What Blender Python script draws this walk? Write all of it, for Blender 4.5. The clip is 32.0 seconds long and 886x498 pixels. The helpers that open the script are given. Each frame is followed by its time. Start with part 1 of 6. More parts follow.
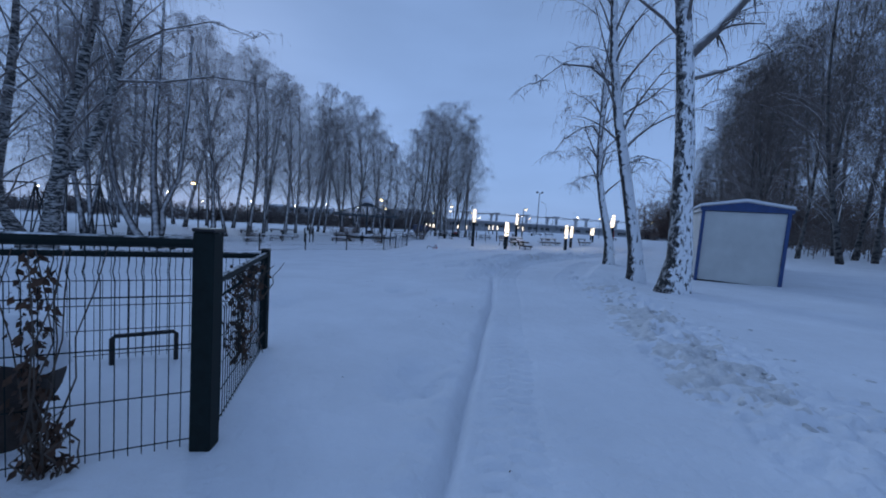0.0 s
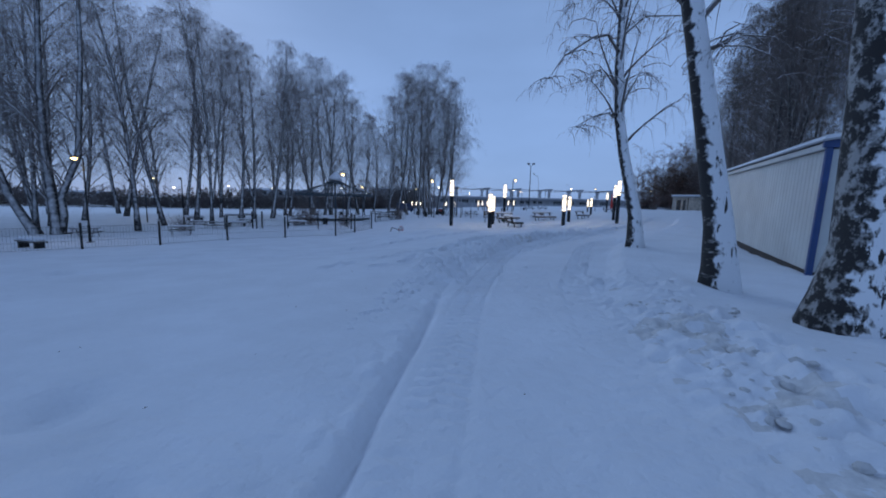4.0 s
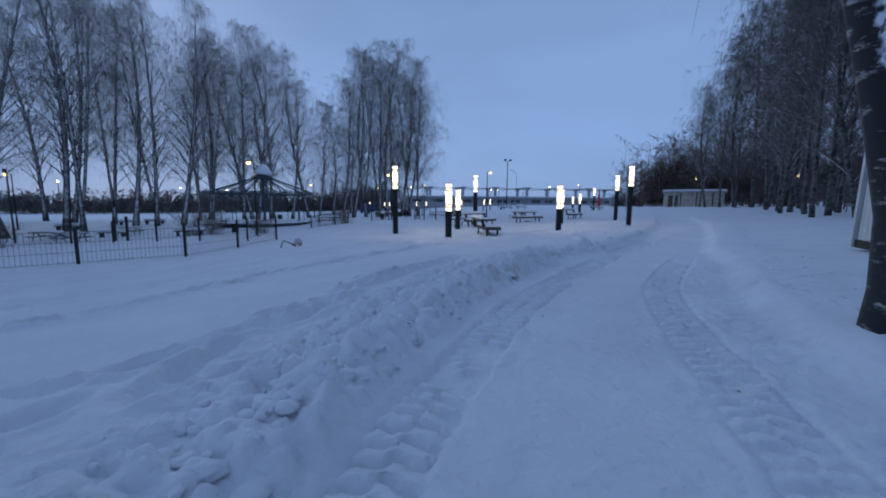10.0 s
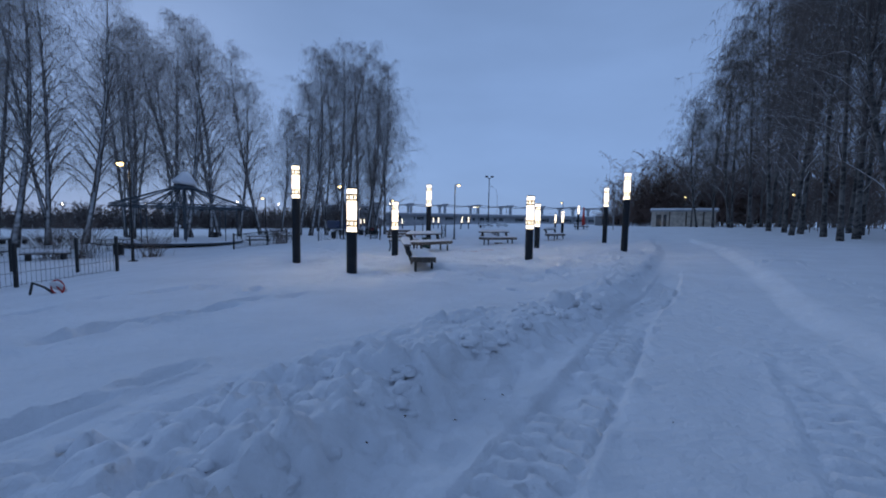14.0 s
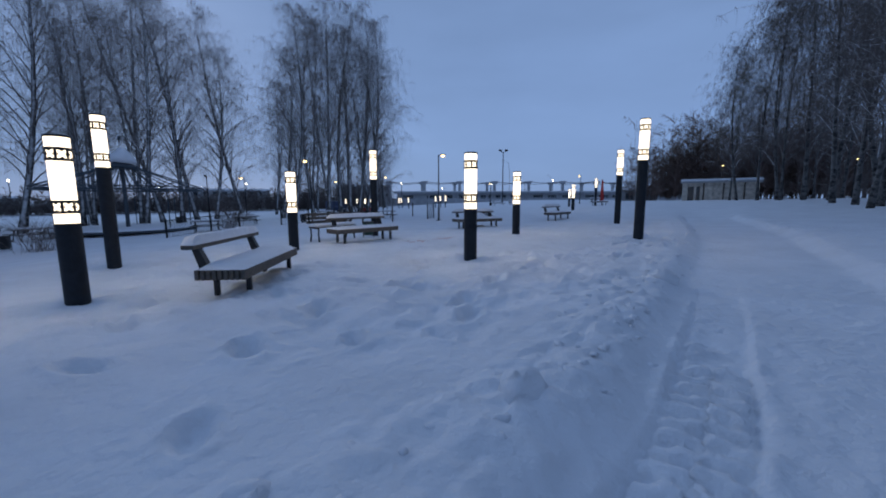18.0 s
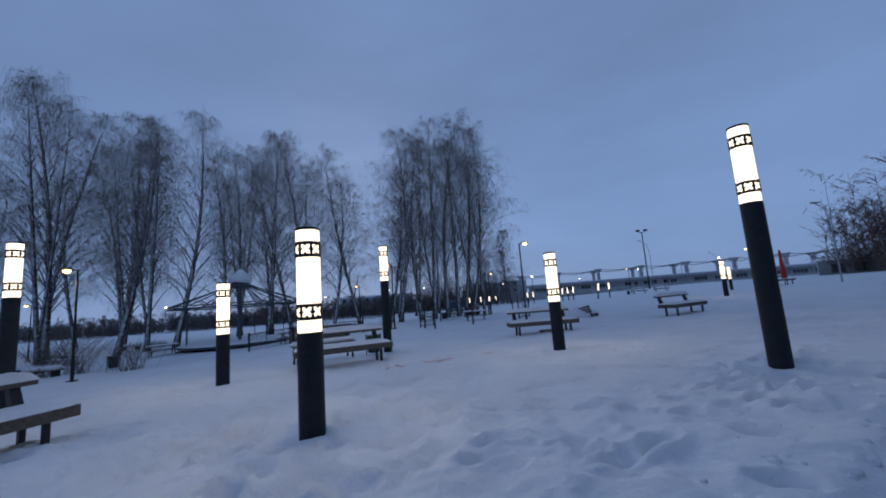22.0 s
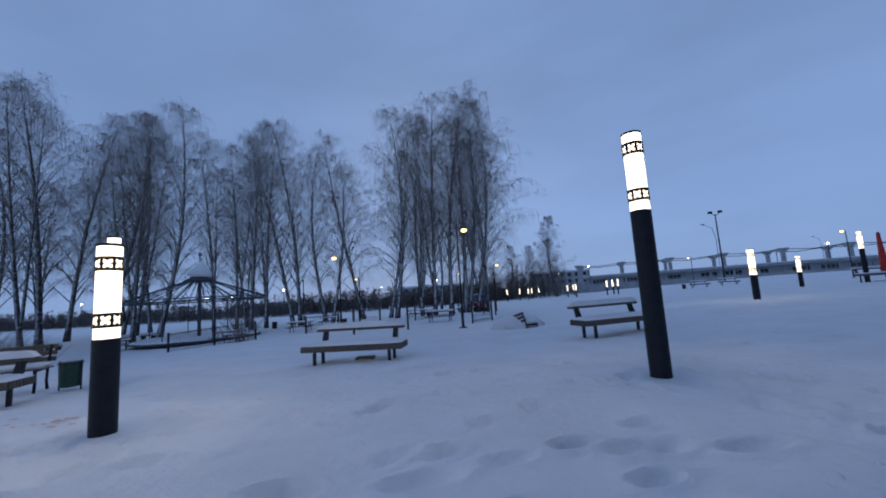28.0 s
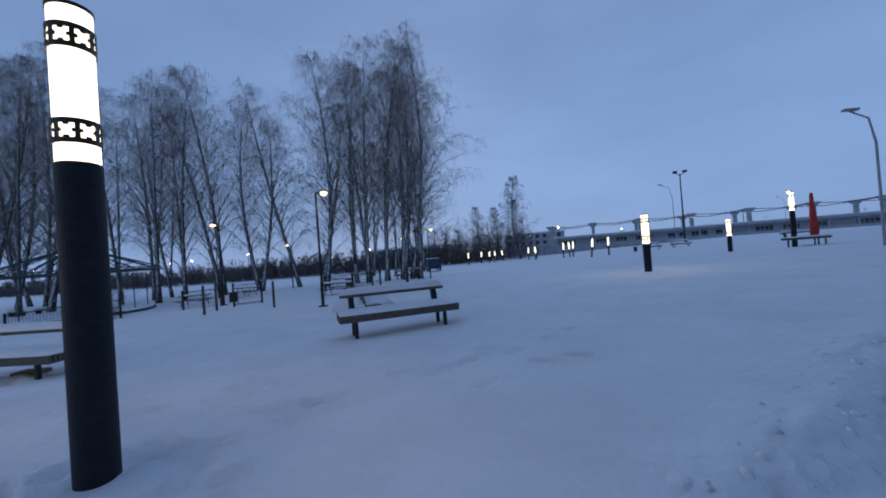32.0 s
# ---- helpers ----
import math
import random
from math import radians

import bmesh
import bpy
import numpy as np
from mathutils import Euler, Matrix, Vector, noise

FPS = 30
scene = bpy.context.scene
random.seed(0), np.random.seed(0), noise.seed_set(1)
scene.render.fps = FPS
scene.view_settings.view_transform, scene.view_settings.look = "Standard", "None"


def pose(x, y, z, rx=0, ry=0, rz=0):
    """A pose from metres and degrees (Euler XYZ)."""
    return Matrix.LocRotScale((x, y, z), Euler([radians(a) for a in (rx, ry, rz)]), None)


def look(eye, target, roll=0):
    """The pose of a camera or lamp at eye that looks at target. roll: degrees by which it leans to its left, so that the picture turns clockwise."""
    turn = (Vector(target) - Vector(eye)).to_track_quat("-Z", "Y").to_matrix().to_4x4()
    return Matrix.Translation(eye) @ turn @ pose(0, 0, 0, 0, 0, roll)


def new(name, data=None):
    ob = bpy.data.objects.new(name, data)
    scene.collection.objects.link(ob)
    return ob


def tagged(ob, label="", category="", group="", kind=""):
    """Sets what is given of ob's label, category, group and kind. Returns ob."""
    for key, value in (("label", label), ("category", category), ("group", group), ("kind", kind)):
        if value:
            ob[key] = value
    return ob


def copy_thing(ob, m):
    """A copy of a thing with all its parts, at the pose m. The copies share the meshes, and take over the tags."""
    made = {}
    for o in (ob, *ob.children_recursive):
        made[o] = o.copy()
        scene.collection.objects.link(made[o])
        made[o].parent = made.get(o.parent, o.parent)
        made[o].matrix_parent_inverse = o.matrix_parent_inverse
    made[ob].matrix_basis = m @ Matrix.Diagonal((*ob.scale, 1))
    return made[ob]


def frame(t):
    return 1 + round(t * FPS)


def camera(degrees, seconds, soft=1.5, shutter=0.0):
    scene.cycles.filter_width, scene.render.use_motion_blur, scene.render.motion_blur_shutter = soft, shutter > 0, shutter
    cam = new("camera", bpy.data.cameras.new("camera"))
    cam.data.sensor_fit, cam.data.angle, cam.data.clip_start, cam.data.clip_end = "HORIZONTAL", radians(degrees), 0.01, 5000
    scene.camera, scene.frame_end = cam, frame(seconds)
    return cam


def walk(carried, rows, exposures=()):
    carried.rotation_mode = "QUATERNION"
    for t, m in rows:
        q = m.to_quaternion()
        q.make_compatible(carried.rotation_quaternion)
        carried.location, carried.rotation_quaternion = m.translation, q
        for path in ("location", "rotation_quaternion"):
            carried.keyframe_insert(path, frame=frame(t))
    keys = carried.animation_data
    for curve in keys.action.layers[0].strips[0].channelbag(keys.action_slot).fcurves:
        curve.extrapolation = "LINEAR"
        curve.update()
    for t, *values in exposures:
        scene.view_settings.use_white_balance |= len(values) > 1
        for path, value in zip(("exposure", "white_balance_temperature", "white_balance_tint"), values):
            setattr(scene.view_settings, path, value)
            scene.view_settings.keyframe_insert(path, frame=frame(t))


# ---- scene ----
LENS = 99.0
cam = camera(LENS, 32.0, soft=1.9)
PATH = [
    (0, (2.901, 7.168, 1.806), (3.067, 9.157, 1.672), 3.7),
    (0.5, (3.229, 7.664, 1.792), (3.325, 9.656, 1.638), 4.3),
    (1, (3.482, 8.315, 1.766), (3.39, 10.301, 1.553), 4.9),
    (1.5, (3.892, 9.107, 1.673), (3.837, 11.088, 1.403), 3.0),
    (2, (4.083, 9.824, 1.677), (4.185, 11.799, 1.376), 3.5),
    (2.5, (4.218, 10.465, 1.674), (4.399, 12.433, 1.364), 2.4),
    (3, (4.412, 11.104, 1.693), (4.615, 13.067, 1.37), 1.6),
    (3.5, (4.589, 11.77, 1.677), (4.803, 13.739, 1.398), 1.1),
    (5.5, (5.209, 14.524, 1.703), (5.317, 16.509, 1.481), 4.0),
    (6, (5.419, 15.196, 1.699), (5.472, 17.183, 1.479), 3.4),
    (6.5, (5.667, 15.792, 1.652), (5.749, 17.775, 1.404), 3.8),
    (7, (5.732, 16.437, 1.667), (5.843, 18.418, 1.413), 4.9),
    (7.5, (5.92, 17.102, 1.682), (6.056, 19.082, 1.438), 3.8),
    (8, (6.177, 17.73, 1.675), (6.302, 19.711, 1.433), 4.0),
    (8.5, (6.487, 18.458, 1.662), (6.69, 20.433, 1.419), 3.2),
    (9, (6.856, 19.122, 1.634), (7.067, 21.096, 1.392), 3.8),
    (9.5, (6.995, 19.739, 1.551), (7.24, 21.711, 1.326), 2.6),
    (10, (7.287, 20.362, 1.491), (7.599, 22.323, 1.249), 0.5),
    (10.5, (7.523, 20.986, 1.455), (7.833, 22.948, 1.221), 0.9),
    (11, (7.812, 21.642, 1.437), (8.122, 23.607, 1.231), 0.4),
    (11.5, (8.053, 22.275, 1.436), (8.331, 24.245, 1.233), 0.8),
    (12, (8.412, 22.937, 1.451), (8.668, 24.912, 1.271), 0.4),
    (12.5, (8.676, 23.557, 1.473), (8.911, 25.533, 1.27), 1.8),
    (13, (9.136, 24.192, 1.502), (9.333, 26.174, 1.324), 0.3),
    (13.5, (9.631, 24.654, 1.491), (9.925, 26.625, 1.326), -0.3),
    (14, (10.113, 25.177, 1.487), (10.496, 27.134, 1.338), 1.0),
    (14.5, (10.637, 25.606, 1.47), (11.134, 27.536, 1.305), 0.8),
    (16.5, (12.179, 27.845, 1.492), (12.584, 29.785, 1.222), 0.4),
    (17, (12.643, 28.304, 1.505), (13.021, 30.249, 1.231), 0.6),
    (17.5, (13.036, 28.809, 1.473), (13.355, 30.763, 1.193), 2.0),
    (18, (13.535, 29.258, 1.463), (13.801, 31.223, 1.201), -0.2),
    (18.5, (14.063, 29.672, 1.465), (14.382, 31.626, 1.18), 0.4),
    (19, (14.512, 30.179, 1.483), (14.871, 32.124, 1.183), -0.4),
    (19.5, (14.963, 30.582, 1.501), (15.248, 32.541, 1.218), -0.9),
    (20, (15.433, 31.101, 1.463), (15.598, 33.082, 1.241), -0.5),
    (20.5, (15.904, 31.531, 1.537), (15.951, 33.53, 1.514), -4.4),
    (21, (16.304, 32.018, 1.531), (16.139, 34.007, 1.658), -3.0),
    (21.5, (16.754, 32.452, 1.503), (16.422, 34.409, 1.746), -3.2),
    (22, (17.133, 32.851, 1.496), (16.689, 34.783, 1.762), -4.2),
    (22.5, (17.558, 33.257, 1.494), (16.98, 35.154, 1.753), -4.0),
    (23, (18.105, 33.605, 1.489), (17.43, 35.473, 1.721), -4.1),
    (23.5, (18.395, 33.95, 1.451), (17.755, 35.838, 1.612), -5.1),
    (24, (18.88, 34.415, 1.439), (18.253, 36.309, 1.576), -5.2),
    (24.5, (19.366, 34.999, 1.425), (18.694, 36.876, 1.582), -3.6),
    (25, (19.782, 35.515, 1.46), (19.113, 37.391, 1.636), -3.6),
    (25.5, (20.227, 35.808, 1.445), (19.544, 37.676, 1.656), -4.7),
    (26, (20.748, 36.352, 1.392), (20.01, 38.199, 1.601), -4.4),
    (26.5, (21.275, 36.775, 1.372), (20.515, 38.615, 1.567), -3.8),
    (28.5, (22.955, 39.415, 1.617), (22.148, 41.229, 1.86), -3.5),
    (29, (23.423, 39.92, 1.651), (22.634, 41.743, 1.881), -2.4),
    (29.5, (23.845, 40.433, 1.615), (23.081, 42.268, 1.836), -1.5),
    (30, (24.365, 40.906, 1.685), (23.657, 42.77, 1.839), -1.8),
    (30.5, (24.72, 41.384, 1.677), (24.052, 43.267, 1.774), -1.5),
    (31, (25.174, 41.854, 1.685), (24.494, 43.734, 1.744), -2.2),
    (31.5, (25.63, 42.24, 1.705), (24.929, 44.113, 1.702), -2.4),
    (32, (25.993, 42.677, 1.679), (25.248, 44.533, 1.705), -4.2),
]
walk(cam, [(t, look(eye, target, roll)) for t, eye, target, roll in PATH],
     exposures=[(0.0, 0.1, 6350, 10), (6.0, 0.0, 6350, 10), (13.0, -0.04, 6420, 10), (19.0, -0.24, 6440, 11), (23.0, -0.36, 6400, 12), (26.0, -0.13, 6420, 12), (32.0, -0.1, 6360, 10)])

# ---------------------------------------------------------------- sky and light
world = bpy.data.worlds.new("dusk_sky")
scene.world = world
world.use_nodes = True
wt = world.node_tree
wt.nodes.clear()
w_out = wt.nodes.new("ShaderNodeOutputWorld")
w_bg = wt.nodes.new("ShaderNodeBackground")
w_sky = wt.nodes.new("ShaderNodeTexSky")
w_sky.sky_type = "NISHITA"
w_sky.sun_disc = False
w_sky.sun_elevation = radians(23)
w_sky.sun_rotation = radians(-27)
w_sky.air_density = 1.0
w_sky.dust_density = 0.6
w_sky.ozone_density = 3.0
w_co = wt.nodes.new("ShaderNodeTexCoord")
w_map = wt.nodes.new("ShaderNodeMapping")
w_map.inputs["Scale"].default_value = (1.0, 1.0, 3.2)
w_noise = wt.nodes.new("ShaderNodeTexNoise")
w_noise.inputs["Scale"].default_value = 1.6
w_noise.inputs["Detail"].default_value = 5.0
w_noise.inputs["Roughness"].default_value = 0.5
w_ramp = wt.nodes.new("ShaderNodeValToRGB")
w_ramp.color_ramp.elements[0].position = 0.3
w_ramp.color_ramp.elements[0].color = (0.86, 0.86, 0.86, 1)
w_ramp.color_ramp.elements[1].position = 0.72
w_ramp.color_ramp.elements[1].color = (1.06, 1.06, 1.06, 1)
# cloud deck: evens out the clear sky
w_deck = wt.nodes.new("ShaderNodeMixRGB")
w_deck.blend_type = "MIX"
w_deck.inputs[0].default_value = 0.95
w_deck.inputs[2].default_value = (2.42, 3.82, 6.85, 1)
w_mul = wt.nodes.new("ShaderNodeMixRGB")
w_mul.blend_type = "MULTIPLY"
w_mul.inputs[0].default_value = 1.0
wt.links.new(w_co.outputs["Generated"], w_map.inputs["Vector"])
wt.links.new(w_map.outputs["Vector"], w_noise.inputs["Vector"])
wt.links.new(w_noise.outputs["Fac"], w_ramp.inputs["Fac"])
wt.links.new(w_sky.outputs["Color"], w_deck.inputs[1])
wt.links.new(w_deck.outputs["Color"], w_mul.inputs[1])
wt.links.new(w_ramp.outputs["Color"], w_mul.inputs[2])
# the dusk sky is darker overhead than low down
w_sep = wt.nodes.new("ShaderNodeSeparateXYZ")
w_dim = wt.nodes.new("ShaderNodeMapRange")
w_dim.inputs["From Min"].default_value, w_dim.inputs["From Max"].default_value = 0.15, 1.0
w_dim.inputs["To Min"].default_value, w_dim.inputs["To Max"].default_value = 1.0, 0.76
w_top = wt.nodes.new("ShaderNodeMixRGB")
w_top.blend_type = "MULTIPLY"
w_top.inputs[0].default_value = 1.0
wt.links.new(w_co.outputs["Generated"], w_sep.inputs["Vector"])
wt.links.new(w_sep.outputs["Z"], w_dim.inputs["Value"])
wt.links.new(w_mul.outputs["Color"], w_top.inputs[1])
wt.links.new(w_dim.outputs["Result"], w_top.inputs[2])
wt.links.new(w_top.outputs["Color"], w_bg.inputs["Color"])
w_bg.inputs["Strength"].default_value = 0.1
wt.links.new(w_bg.outputs["Background"], w_out.inputs["Surface"])

sun_data = bpy.data.lights.new("sun", "SUN")
sun_data.energy = 0.5
sun_data.angle = radians(16)
sun_data.color = (0.55, 0.74, 1.0)
sun = new("sun", sun_data)
sun.matrix_world = look((-30, 90, 38), (10, 10, 0))


# ---------------------------------------------------------------- materials
def mat(name, color, rough=0.6, metal=0.0, noise_scale=0.0, noise_amount=0.0, bump=0.0, bump_scale=40.0, second=None, spec=0.5):
    """A principled material whose colour varies by two noises, with a fine relief."""
    m = bpy.data.materials.new(name)
    m.use_nodes = True
    nt = m.node_tree
    b = nt.nodes["Principled BSDF"]
    b.inputs["Roughness"].default_value = rough
    b.inputs["Metallic"].default_value = metal
    b.inputs["Specular IOR Level"].default_value = spec
    b.inputs["Base Color"].default_value = (*color, 1)
    tc = nt.nodes.new("ShaderNodeTexCoord")
    if noise_amount:
        n1 = nt.nodes.new("ShaderNodeTexNoise")
        n1.inputs["Scale"].default_value = noise_scale
        n1.inputs["Detail"].default_value = 6.0
        n1.inputs["Roughness"].default_value = 0.65
        nt.links.new(tc.outputs["Object"], n1.inputs["Vector"])
        r = nt.nodes.new("ShaderNodeValToRGB")
        lo = second or tuple(c * (1 - noise_amount) for c in color)
        hi = tuple(min(1.0, c * (1 + 0.5 * noise_amount)) for c in color)
        r.color_ramp.elements[0].position, r.color_ramp.elements[1].position = 0.34, 0.66
        r.color_ramp.elements[0].color, r.color_ramp.elements[1].color = (*lo, 1), (*hi, 1)
        nt.links.new(n1.outputs["Fac"], r.inputs["Fac"])
        nt.links.new(r.outputs["Color"], b.inputs["Base Color"])
        rr = nt.nodes.new("ShaderNodeMapRange")
        rr.inputs["To Min"].default_value, rr.inputs["To Max"].default_value = max(0.05, rough - 0.12), min(1.0, rough + 0.12)
        nt.links.new(n1.outputs["Fac"], rr.inputs["Value"])
        nt.links.new(rr.outputs["Result"], b.inputs["Roughness"])
    if bump:
        n2 = nt.nodes.new("ShaderNodeTexNoise")
        n2.inputs["Scale"].default_value = bump_scale
        n2.inputs["Detail"].default_value = 4.0
        nt.links.new(tc.outputs["Object"], n2.inputs["Vector"])
        bm_ = nt.nodes.new("ShaderNodeBump")
        bm_.inputs["Strength"].default_value = bump
        bm_.inputs["Distance"].default_value = 0.02
        nt.links.new(n2.outputs["Fac"], bm_.inputs["Height"])
        nt.links.new(bm_.outputs["Normal"], b.inputs["Normal"])
    return m


def snow_over(m, amount_from=0.35, amount_to=0.75, scale=9.0, side=None, weight=0.9, cracks=0.0):
    """Lets snow lie on the upward (or wind-facing) sides of a material."""
    nt = m.node_tree
    b = nt.nodes["Principled BSDF"]
    geo = nt.nodes.new("ShaderNodeNewGeometry")
    dot = nt.nodes.new("ShaderNodeVectorMath")
    dot.operation = "DOT_PRODUCT"
    dot.inputs[1].default_value = side or (0, 0, 1)
    nt.links.new(geo.outputs["Normal"], dot.inputs[0])
    n = nt.nodes.new("ShaderNodeTexNoise")
    n.inputs["Scale"].default_value = scale
    n.inputs["Detail"].default_value = 5.0
    nt.links.new(geo.outputs["Position"], n.inputs["Vector"])
    add = nt.nodes.new("ShaderNodeMath")
    add.operation = "MULTIPLY_ADD"
    add.inputs[1].default_value = weight
    nt.links.new(n.outputs["Fac"], add.inputs[0])
    nt.links.new(dot.outputs["Value"], add.inputs[2])
    rng = nt.nodes.new("ShaderNodeMapRange")
    rng.inputs["From Min"].default_value, rng.inputs["From Max"].default_value = amount_from + weight / 2, amount_to + weight / 2
    nt.links.new(add.outputs["Value"], rng.inputs["Value"])
    mix = nt.nodes.new("ShaderNodeMixRGB")
    mix.inputs[2].default_value = (0.8, 0.82, 0.85, 1)
    cover = rng.outputs["Result"]
    if cracks:
        # furrows of the bark that stay bare
        mp = nt.nodes.new("ShaderNodeMapping")
        mp.inputs["Scale"].default_value = (1.0, 1.0, 0.3)
        nt.links.new(geo.outputs["Position"], mp.inputs["Vector"])
        n3 = nt.nodes.new("ShaderNodeTexNoise")
        n3.inputs["Scale"].default_value, n3.inputs["Detail"].default_value, n3.inputs["Roughness"].default_value = 16.0, 4.0, 0.6
        nt.links.new(mp.outputs["Vector"], n3.inputs["Vector"])
        r3 = nt.nodes.new("ShaderNodeMapRange")
        r3.inputs["From Min"].default_value, r3.inputs["From Max"].default_value = cracks, cracks + 0.06
        nt.links.new(n3.outputs["Fac"], r3.inputs["Value"])
        mul = nt.nodes.new("ShaderNodeMath")
        mul.operation = "MULTIPLY"
        nt.links.new(cover, mul.inputs[0])
        nt.links.new(r3.outputs["Result"], mul.inputs[1])
        cover = mul.outputs["Value"]
    nt.links.new(cover, mix.inputs[0])
    if b.inputs["Base Color"].is_linked:
        nt.links.new(b.inputs["Base Color"].links[0].from_socket, mix.inputs[1])
    else:
        mix.inputs[1].default_value = b.inputs["Base Color"].default_value
    nt.links.new(mix.outputs["Color"], b.inputs["Base Color"])
    return m


def glow(name, color, strength):
    m = bpy.data.materials.new(name)
    m.use_nodes = True
    b = m.node_tree.nodes["Principled BSDF"]
    b.inputs["Base Color"].default_value = (0.8, 0.78, 0.72, 1)
    b.inputs["Emission Color"].default_value = (*color, 1)
    b.inputs["Emission Strength"].default_value = strength
    return m


def snow_material():
    m = mat("snow", (0.75, 0.77, 0.81), rough=0.75, noise_scale=0.9, noise_amount=0.07, spec=0.06)
    nt = m.node_tree
    b = nt.nodes["Principled BSDF"]
    tc = nt.nodes.new("ShaderNodeTexCoord")
    big = nt.nodes.new("ShaderNodeTexNoise")
    big.inputs["Scale"].default_value, big.inputs["Detail"].default_value = 9.0, 5.0
    fine = nt.nodes.new("ShaderNodeTexNoise")
    fine.inputs["Scale"].default_value, fine.inputs["Detail"].default_value = 45.0, 4.0
    b1, b2 = nt.nodes.new("ShaderNodeBump"), nt.nodes.new("ShaderNodeBump")
    b1.inputs["Strength"].default_value, b1.inputs["Distance"].default_value = 0.7, 0.05
    b2.inputs["Strength"].default_value, b2.inputs["Distance"].default_value = 0.25, 0.01
    for n_, b_ in ((big, b1), (fine, b2)):
        nt.links.new(tc.outputs["Object"], n_.inputs["Vector"])
        nt.links.new(n_.outputs["Fac"], b_.inputs["Height"])
    nt.links.new(b1.outputs["Normal"], b2.inputs["Normal"])
    nt.links.new(b2.outputs["Normal"], b.inputs["Normal"])
    return m


def birch_material(name, dark=0.45, pale=0.42, grain=1.6, stretch=(2.2, 2.2, 7.0)):
    """White bark with black cracks and bands, wilder towards the foot; snow on the windward side."""
    m = bpy.data.materials.new(name)
    m.use_nodes = True
    nt = m.node_tree
    b = nt.nodes["Principled BSDF"]
    b.inputs["Roughness"].default_value = 0.8
    tc = nt.nodes.new("ShaderNodeTexCoord")
    mp = nt.nodes.new("ShaderNodeMapping")
    mp.inputs["Scale"].default_value = stretch
    nt.links.new(tc.outputs["Object"], mp.inputs["Vector"])
    n = nt.nodes.new("ShaderNodeTexNoise")
    n.inputs["Scale"].default_value, n.inputs["Detail"].default_value = grain, 7.0
    n.inputs["Roughness"].default_value = 0.72
    nt.links.new(mp.outputs["Vector"], n.inputs["Vector"])
    r = nt.nodes.new("ShaderNodeValToRGB")
    r.color_ramp.elements[0].position, r.color_ramp.elements[1].position = dark, dark + 0.09
    r.color_ramp.elements[0].color, r.color_ramp.elements[1].color = (0.022, 0.02, 0.02, 1), (pale, pale * 0.98, pale * 0.95, 1)
    nt.links.new(n.outputs["Fac"], r.inputs["Fac"])
    nt.links.new(r.outputs["Color"], b.inputs["Base Color"])
    bp = nt.nodes.new("ShaderNodeBump")
    bp.inputs["Strength"].default_value, bp.inputs["Distance"].default_value = 0.6, 0.03
    nt.links.new(n.outputs["Fac"], bp.inputs["Height"])
    nt.links.new(bp.outputs["Normal"], b.inputs["Normal"])
    return m


M_SNOW = snow_material()
M_DIRTY = mat("trampled_dirty_snow", (0.62, 0.62, 0.62), rough=0.8, noise_scale=3.0, noise_amount=0.3, bump=0.5, bump_scale=30)
M_SOILED = mat("soiled_snow", (0.66, 0.655, 0.655), rough=0.85, noise_scale=9.0, noise_amount=0.2, bump=0.6, bump_scale=25, spec=0.2)
M_BARK_PALE = birch_material("pale_birch_bark", 0.47, 0.34, 2.2)
M_BARK = snow_over(birch_material("birch_bark", 0.53, 0.3), 0.6, 1.2, 4.0, side=(0.4, -0.8, 0.2))
# birch bark with shade put into its colour: the white is darkened
M_BARK_SHADED = birch_material("shaded_birch_bark", 0.44, 0.13, 1.2, (2.2, 2.2, 3.0))
M_BARK_OLD = snow_over(birch_material("old_birch_bark", 0.49, 0.34, 2.6, (3.0, 3.0, 2.4)), 0.25, 0.5, 9.0, side=(0.36, -0.92, 0.1), weight=2.2, cracks=0.41)
M_BARK_LANE = snow_over(birch_material("snow_plastered_bark", 0.56, 0.36), 0.12, 0.35, 8.0, side=(0.45, -0.88, 0.1), weight=1.8, cracks=0.34)
M_TWIG = snow_over(mat("twigs", (0.18, 0.15, 0.142), rough=0.9), 0.4, 1.05, 3.0)
M_LIMB = snow_over(mat("birch_limbs", (0.155, 0.135, 0.127), rough=0.9, noise_scale=5, noise_amount=0.4), 0.25, 0.7, 4.0)
M_DARK_TWIG = snow_over(mat("dark_twigs", (0.145, 0.12, 0.11), rough=0.9), 0.75, 1.3, 3.0)
M_BROWN_TWIG = mat("brown_twigs", (0.17, 0.118, 0.1), rough=0.9)
M_POST = mat("anthracite_steel", (0.013, 0.017, 0.023), rough=0.6, metal=0.0, spec=0.25, noise_scale=14, noise_amount=0.35)
M_BAND = mat("black_band", (0.008, 0.008, 0.008), rough=0.5)
M_GLOW = glow("bollard_light", (1.0, 0.82, 0.58), 2.6)
M_LAMP = glow("street_lamp_light", (1.0, 0.66, 0.22), 5.5)
M_FAR_LAMP = glow("far_lamp_light", (1.0, 0.86, 0.62), 9.0)
M_WOOD = snow_over(mat("weathered_larch", (0.10, 0.085, 0.072), rough=0.75, noise_scale=22, noise_amount=0.4, bump=0.3, bump_scale=60), 0.75, 1.15, 16.0)
M_BLACK = mat("black_steel", (0.015, 0.016, 0.018), rough=0.45, metal=0.3, noise_scale=20, noise_amount=0.3)
M_GREEN = snow_over(mat("dark_green_steel", (0.007, 0.014, 0.014), rough=0.7, metal=0.0, spec=0.2, noise_scale=18, noise_amount=0.4), 0.8, 1.1, 20)
